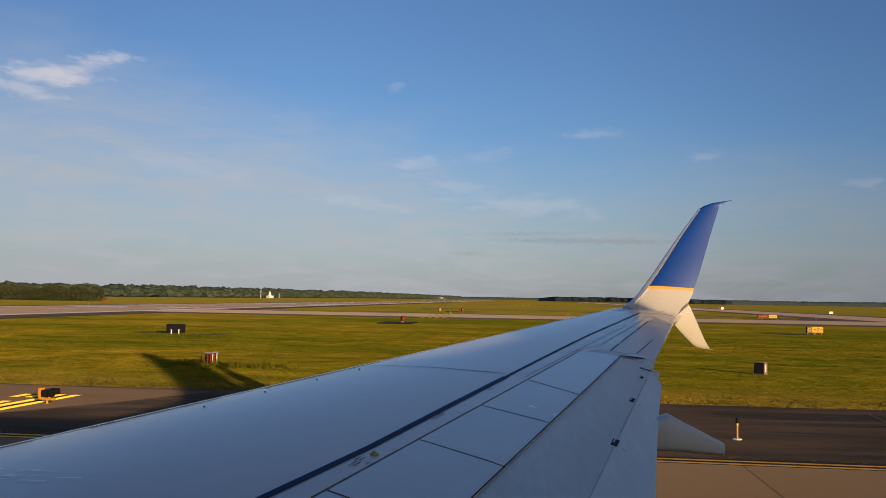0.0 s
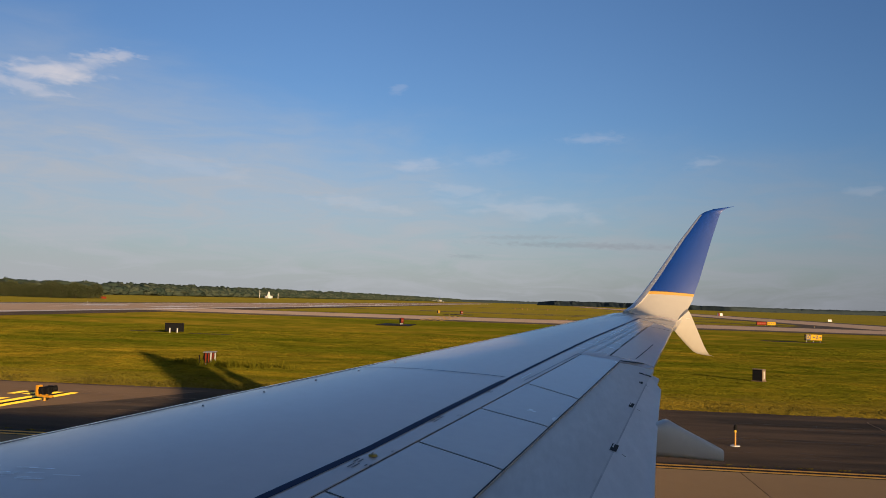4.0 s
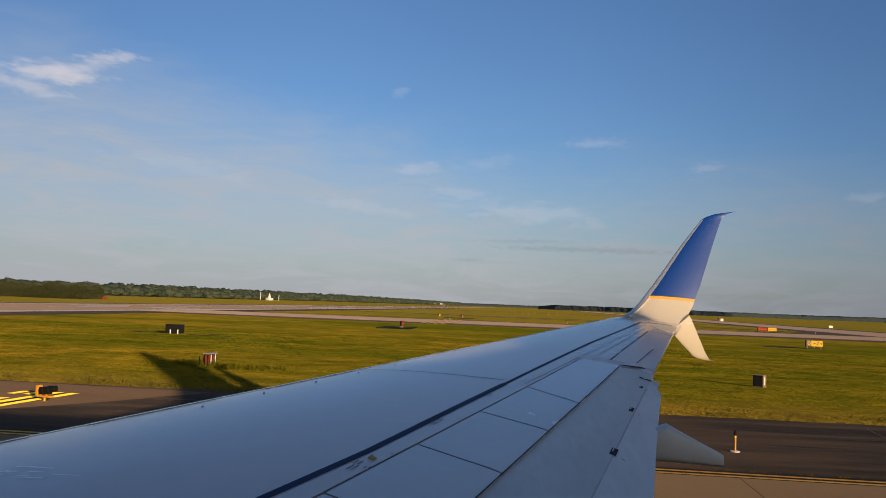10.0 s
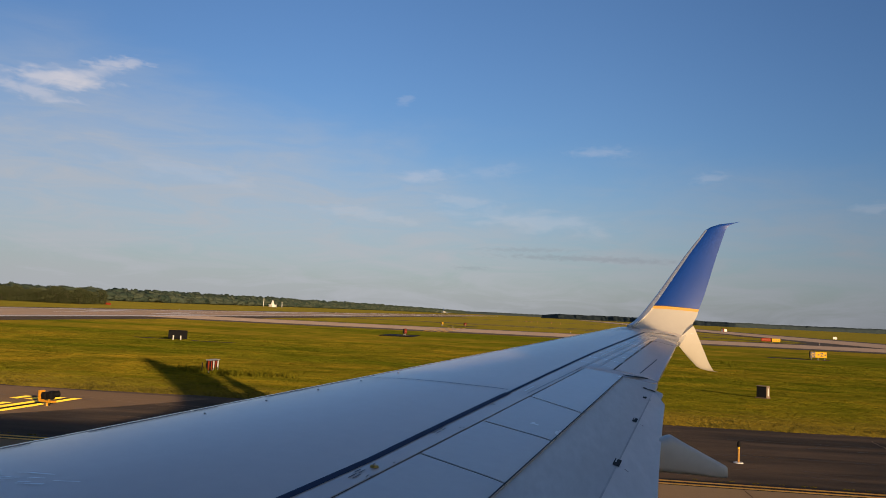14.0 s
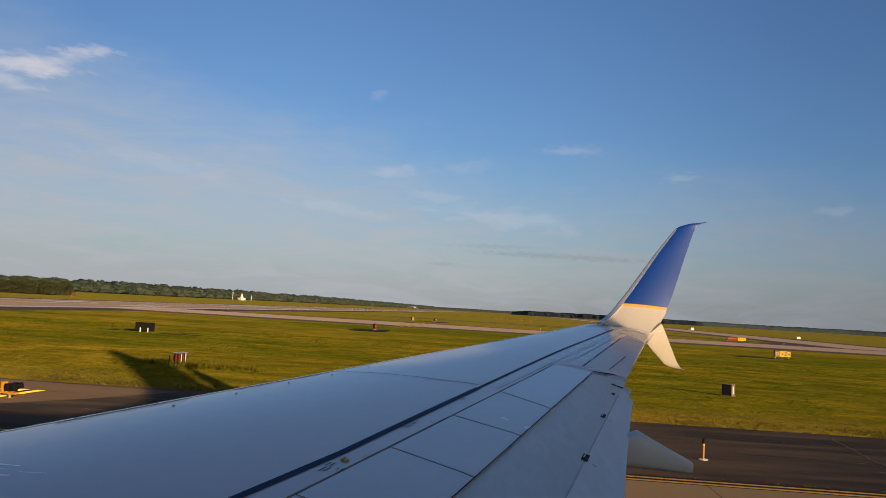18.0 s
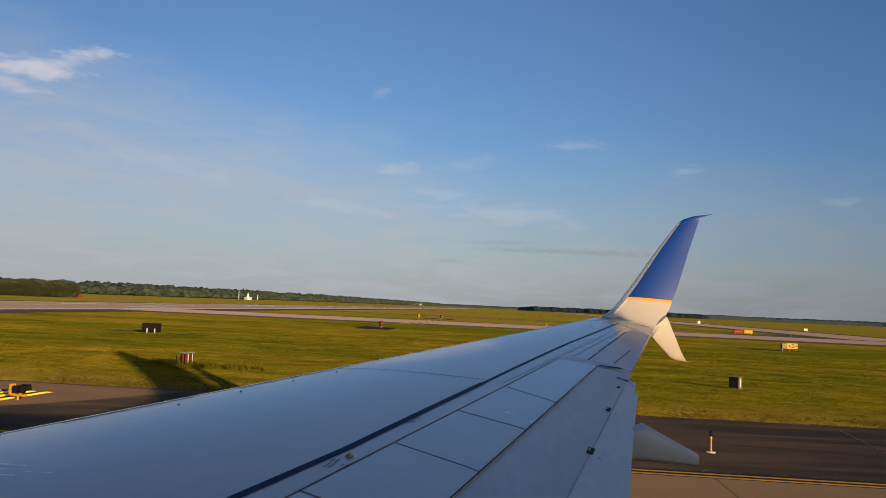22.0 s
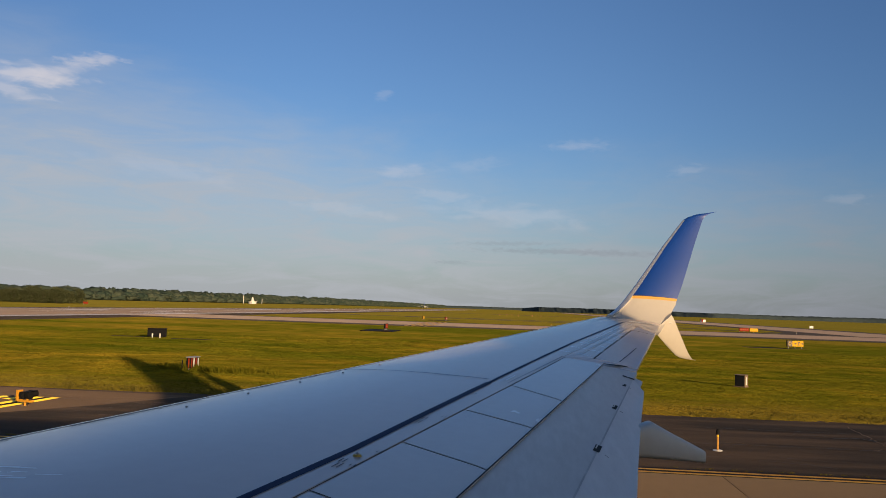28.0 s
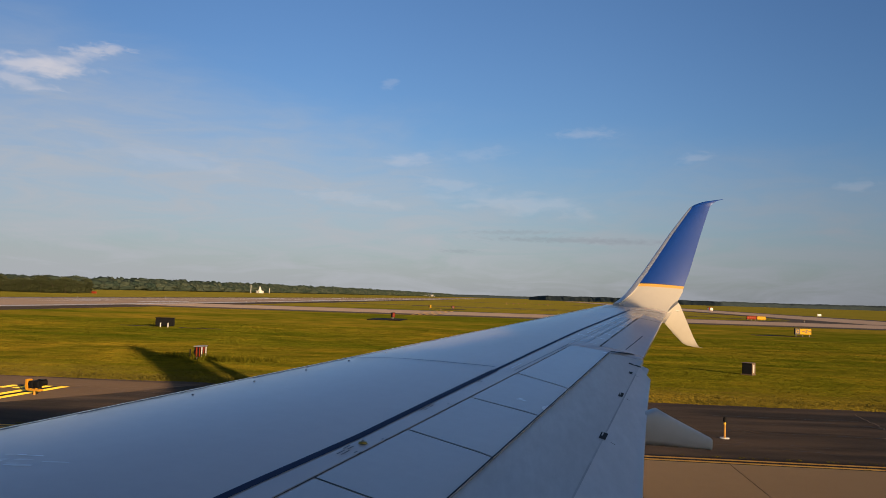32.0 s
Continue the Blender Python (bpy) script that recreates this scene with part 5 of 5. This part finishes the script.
def far_woods(name, line, gap, rows, width, label, material, leaves=0, size=0.5, least=0.74, fill=0.7):
    """Woodland along a line of (bearing in degrees, distance, height): rows of lumpy round crowns over a dark undergrowth, with loose leaves."""
    rg = np.random.default_rng(len(line) * 7)
    path = [(d * math.sin(radians(b)), d * math.cos(radians(b)), h) for b, d, h in line]
    cv, cf = crown_template()
    lump = lambda p: np.sin(p[:, 0] * 3.1 + p[:, 2] * 2.0) * 0.10 + np.sin(p[:, 1] * 4.3 + p[:, 0] * 1.7) * 0.08
    verts, tris, cents, count = [], [], [], 0
    for (x0, y0, h0), (x1, y1, h1) in zip(path, path[1:]):
        length = math.hypot(x1 - x0, y1 - y0)
        for row in range(rows):
            n = max(3, int(length / gap))
            for u in (np.arange(n) + rg.uniform(-0.45, 0.45, n)) / n:
                x, y = x0 + (x1 - x0) * u, y0 + (y1 - y0) * u
                d = math.hypot(x, y)
                back = row * width * 0.8 + rg.uniform(0, width * 0.5)
                x, y = x + x / d * back, y + y / d * back
                top = (h0 + (h1 - h0) * u) * rg.uniform(least, 1.03) * (0.72 + 0.28 * min(1.0, (row + 1) / max(1, rows - 1)))
                w = width * rg.uniform(0.38, 0.72)
                for k in range(3):
                    hz = top * (0.34, 0.27, 0.30)[k]
                    ctr = np.array([x + (rg.uniform(-0.55, 0.55) * w if k else 0.0), y + rg.uniform(-0.4, 0.4) * w, (top - hz, top * 0.52, top * 0.28)[k]])
                    p = cv * (1.0 + lump(cv + rg.uniform(0, 9, 3)) + rg.normal(size=len(cv)) * 0.13)[:, None]
                    p = p * np.array([w * (0.8, 0.9, 1.0)[k], w * (0.8, 0.9, 1.0)[k], hz]) + ctr
                    verts.append(p)
                    tris.append(cf + count)
                    count += len(cv)
                    if leaves:
                        cents.append(p[rg.integers(len(p), size=leaves if d < 1000 else max(2, leaves // 3))])
    # unbroken undergrowth and canopy behind the front crowns
    strip_pts = []
    for (x0, y0, h0), (x1, y1, h1) in zip(path, path[1:]):
        n = max(3, int(math.hypot(x1 - x0, y1 - y0) / 5.0))
        strip_pts += [(x0 + (x1 - x0) * k / n, y0 + (y1 - y0) * k / n, h0 + (h1 - h0) * k / n) for k in range(n)]
    base = []
    for x, y, h in strip_pts:
        d = math.hypot(x, y)
        lie = -0.6 if fill > 0.8 else 0.15
        for out, up in ((lie, -0.02), (lie + 0.05, 0.5), (lie + 0.3, fill), (lie + 1.5, fill)):
            j = rg.normal(size=3) * (1.3 if fill > 0.8 else 0.35)
            base.append((x + x / d * out * width + j[0], y + y / d * out * width + j[1], h * up * (0.95 + 0.05 * math.sin(x * 0.043) * math.sin(x * 0.017 + y * 0.02) + 0.03 * math.sin(x * 0.21 + y * 0.1) + rg.uniform(-0.035, 0.035)) if up > 0 else -0.2))
    m = len(strip_pts)
    a = (np.arange(m - 1)[:, None] * 4 + np.arange(3)[None]).ravel()
    verts.append(np.array(base))
    tris.append(np.concatenate((np.stack((a, a + 4, a + 1), 1), np.stack((a + 1, a + 4, a + 5), 1))) + count)
    v, t = np.concatenate(verts), np.concatenate(tris)
    if leaves:
        v2, t2 = leaf_cloud(rg, np.concatenate(cents), size, 1)
        v, t = np.concatenate((v, v2)), np.concatenate((t, t2 + len(v)))
    me = fast_mesh(name, v, t, material)
    tagged(new(name, me), label, "woods", kind="stuff")


far_woods("far_woods", [(-42, 620, 10.5), (-34, 700, 11), (-28, 790, 11.5), (-24, 900, 12.5), (-20, 1100, 13), (-17, 1400, 14.5), (-12, 1950, 16.5), (-8, 2500, 15), (-5.0, 3000, 12)], 7.5, 4, 12.0,
          "long dark green wood along the edge of the airfield", FAR_LEAVES, 42, 0.72)
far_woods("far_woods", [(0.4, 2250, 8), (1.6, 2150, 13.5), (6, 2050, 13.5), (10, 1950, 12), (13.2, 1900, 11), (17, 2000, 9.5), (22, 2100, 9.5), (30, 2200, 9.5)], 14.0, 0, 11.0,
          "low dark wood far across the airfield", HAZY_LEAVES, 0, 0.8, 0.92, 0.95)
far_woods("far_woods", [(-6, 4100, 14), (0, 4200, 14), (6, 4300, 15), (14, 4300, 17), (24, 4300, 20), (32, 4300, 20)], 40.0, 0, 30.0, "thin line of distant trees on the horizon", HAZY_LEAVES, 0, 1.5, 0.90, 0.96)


# ---- grass blades ----
def blades():
    rg = np.random.default_rng(5)
    n = 190000
    y = 32.2 + 62 * rg.uniform(0, 1, n) ** 2.2
    x = rg.uniform(-1, 1, n) * (0.72 * y + 4)
    keep = (x > -71.5) & ~((x < -33) & (y < 32.9 + 0.0215 * (x + 33) ** 2)) & ~((x > 52.6) & (x < 58.6) & (np.abs(y - 39.5) < 0.9))
    x, y = x[keep], y[keep]
    n = len(x)
    dense = np.sin(x * 0.21 + 1.3 * np.sin(y * 0.4)) + np.sin(y * 0.8 + x * 0.11 + 0.7 * np.sin(x * 0.6)) + 0.7 * np.sin(x * 1.7 + y * 0.9)
    h = (0.022 + 0.030 * rg.uniform(0, 1, n) + 0.012 * np.clip(dense, -1.5, 2.5)) * np.where(y < 34.5, 1.1, 1.0)
    tall = (rg.uniform(0, 1, n) < 0.012) & (y < 46)
    h = np.where(tall, h * 2.4, np.clip(h, 0.025, 0.2)) * np.where(y > 36, 0.36, 0.62) * np.clip(0.6 + y / 110, 1.0, 1.9)
    verts = np.zeros((n, 9, 3))
    for k in range(3):
        a = rg.normal(size=n) * 0.3
        w = 0.035 + 0.0020 * y
        ox, oy = rg.normal(size=n) * 0.28, rg.normal(size=n) * 0.07
        verts[:, 3 * k, 0], verts[:, 3 * k, 1] = x + ox - w * np.cos(a), y + oy - w * np.sin(a)
        verts[:, 3 * k + 1, 0], verts[:, 3 * k + 1, 1] = x + ox + w * np.cos(a), y + oy + w * np.sin(a)
        verts[:, 3 * k + 2, 0] = x + ox + rg.normal(size=n) * 0.10
        verts[:, 3 * k + 2, 1] = y + oy + rg.normal(size=n) * 0.04
        verts[:, 3 * k + 2, 2] = h * rg.uniform(0.6, 1.1, n)
    t = np.arange(n)[:, None, None] * 9 + np.array([[0, 1, 2], [3, 4, 5], [6, 7, 8]])[None]
    tagged(new("grass", fast_mesh("grass", verts.reshape(-1, 3), t.reshape(-1, 3), BLADES)), "tufts of yellow-green grass beside the asphalt", "grass", kind="stuff")


def dry_edge():
    rg = np.random.default_rng(8)
    n = 11000
    y = 32.15 + np.abs(rg.normal(size=n)) * 1.5
    x = rg.uniform(-32, 42, n)
    clump = np.sin(x * 1.9) + np.sin(x * 0.73 + 2) + np.sin(y * 2.3 + x * 0.4)
    keep = (rg.uniform(-2.2, 2.2, n) < clump) & ~((x < -33) & (y < 32.9 + 0.0215 * (x + 33) ** 2))
    x, y = x[keep], y[keep]
    n = len(x)
    verts = np.zeros((n, 6, 3))
    for k in range(2):
        a, w = rg.uniform(0, math.pi, n), 0.03
        ox, oy = rg.normal(size=n) * 0.06, rg.normal(size=n) * 0.06
        verts[:, 3 * k, 0], verts[:, 3 * k, 1] = x + ox - w * np.cos(a), y + oy - w * np.sin(a)
        verts[:, 3 * k + 1, 0], verts[:, 3 * k + 1, 1] = x + ox + w * np.cos(a), y + oy + w * np.sin(a)
        verts[:, 3 * k + 2, 0], verts[:, 3 * k + 2, 1] = x + ox + rg.normal(size=n) * 0.08, y + oy + rg.normal(size=n) * 0.08
        verts[:, 3 * k + 2, 2] = rg.uniform(0.03, 0.12, n)
    t = np.arange(n)[:, None, None] * 6 + np.array([[0, 1, 2], [3, 4, 5]])[None]
    tagged(new("dry_grass", fast_mesh("dry_grass", verts.reshape(-1, 3), t.reshape(-1, 3), DRY)), "dry straw-coloured grass along the asphalt's edge", "grass", kind="stuff")


def tufts(name, label, spots, seed, height, spread, count, material):
    """Single tufts of leaning blades."""
    rg = np.random.default_rng(seed)
    c = np.repeat(np.array(spots), count, axis=0)
    n = len(c)
    x, y = c[:, 0] + rg.normal(size=n) * spread, c[:, 1] + rg.normal(size=n) * spread * 0.6
    a, w = rg.uniform(0, math.pi, n), 0.012 + 0.0003 * y
    verts = np.zeros((n, 3, 3))
    verts[:, 0, 0], verts[:, 0, 1] = x - w * np.cos(a), y - w * np.sin(a)
    verts[:, 1, 0], verts[:, 1, 1] = x + w * np.cos(a), y + w * np.sin(a)
    verts[:, 2, 0], verts[:, 2, 1] = x + rg.normal(size=n) * height * 0.4, y + rg.normal(size=n) * height * 0.4
    verts[:, :2, 2] = 0.02
    verts[:, 2, 2] = 0.03 + height * rg.uniform(0.3, 1.0, n)
    tagged(new(name, fast_mesh(name, verts.reshape(-1, 3), np.arange(n * 3).reshape(-1, 3), material)), label, "grass", kind="stuff")


blades()
dry_edge()
rg = random.Random(31)
edge_spots = [(rg.uniform(-20, 26), 21.25 + rg.uniform(0, 0.12)) for _ in range(150)]
tufts("edge_grass", "thin dry grass growing in the joint along the edge line", edge_spots, 3, 0.035, 0.05, 12, DRY)
weed_spots = [(-17.5 + rg.gauss(0, 1.0), 43.6 + rg.gauss(0, 0.5)) for _ in range(18)] + [(-15.3 + rg.gauss(0, 1.0), 42.9 + rg.gauss(0, 0.4)) for _ in range(40)]
tufts("long_grass", "long rough grass and weeds round a sign", weed_spots, 6, 0.42, 0.16, 26, BLADES)


# ---- concrete slabs of the taxiway ----
def slabs():
    w, d, g = 7.58, 6.84, 0.012
    me = bpy.data.meshes.new("slab")
    bm = box_bm((w - g, d - g, 0.05), (0, 0, 0.025), 0.006)
    bm.to_mesh(me)
    bm.free()
    me.materials.append(CONCRETE)
    for i in range(-8, 12):
        for j in range(5):
            ob = new("slab", me)
            ob.matrix_world = pose(i * w + 1.2, 20.24 - d * (j + 0.5), 0.022)
            ob.parent = taxi


slabs()
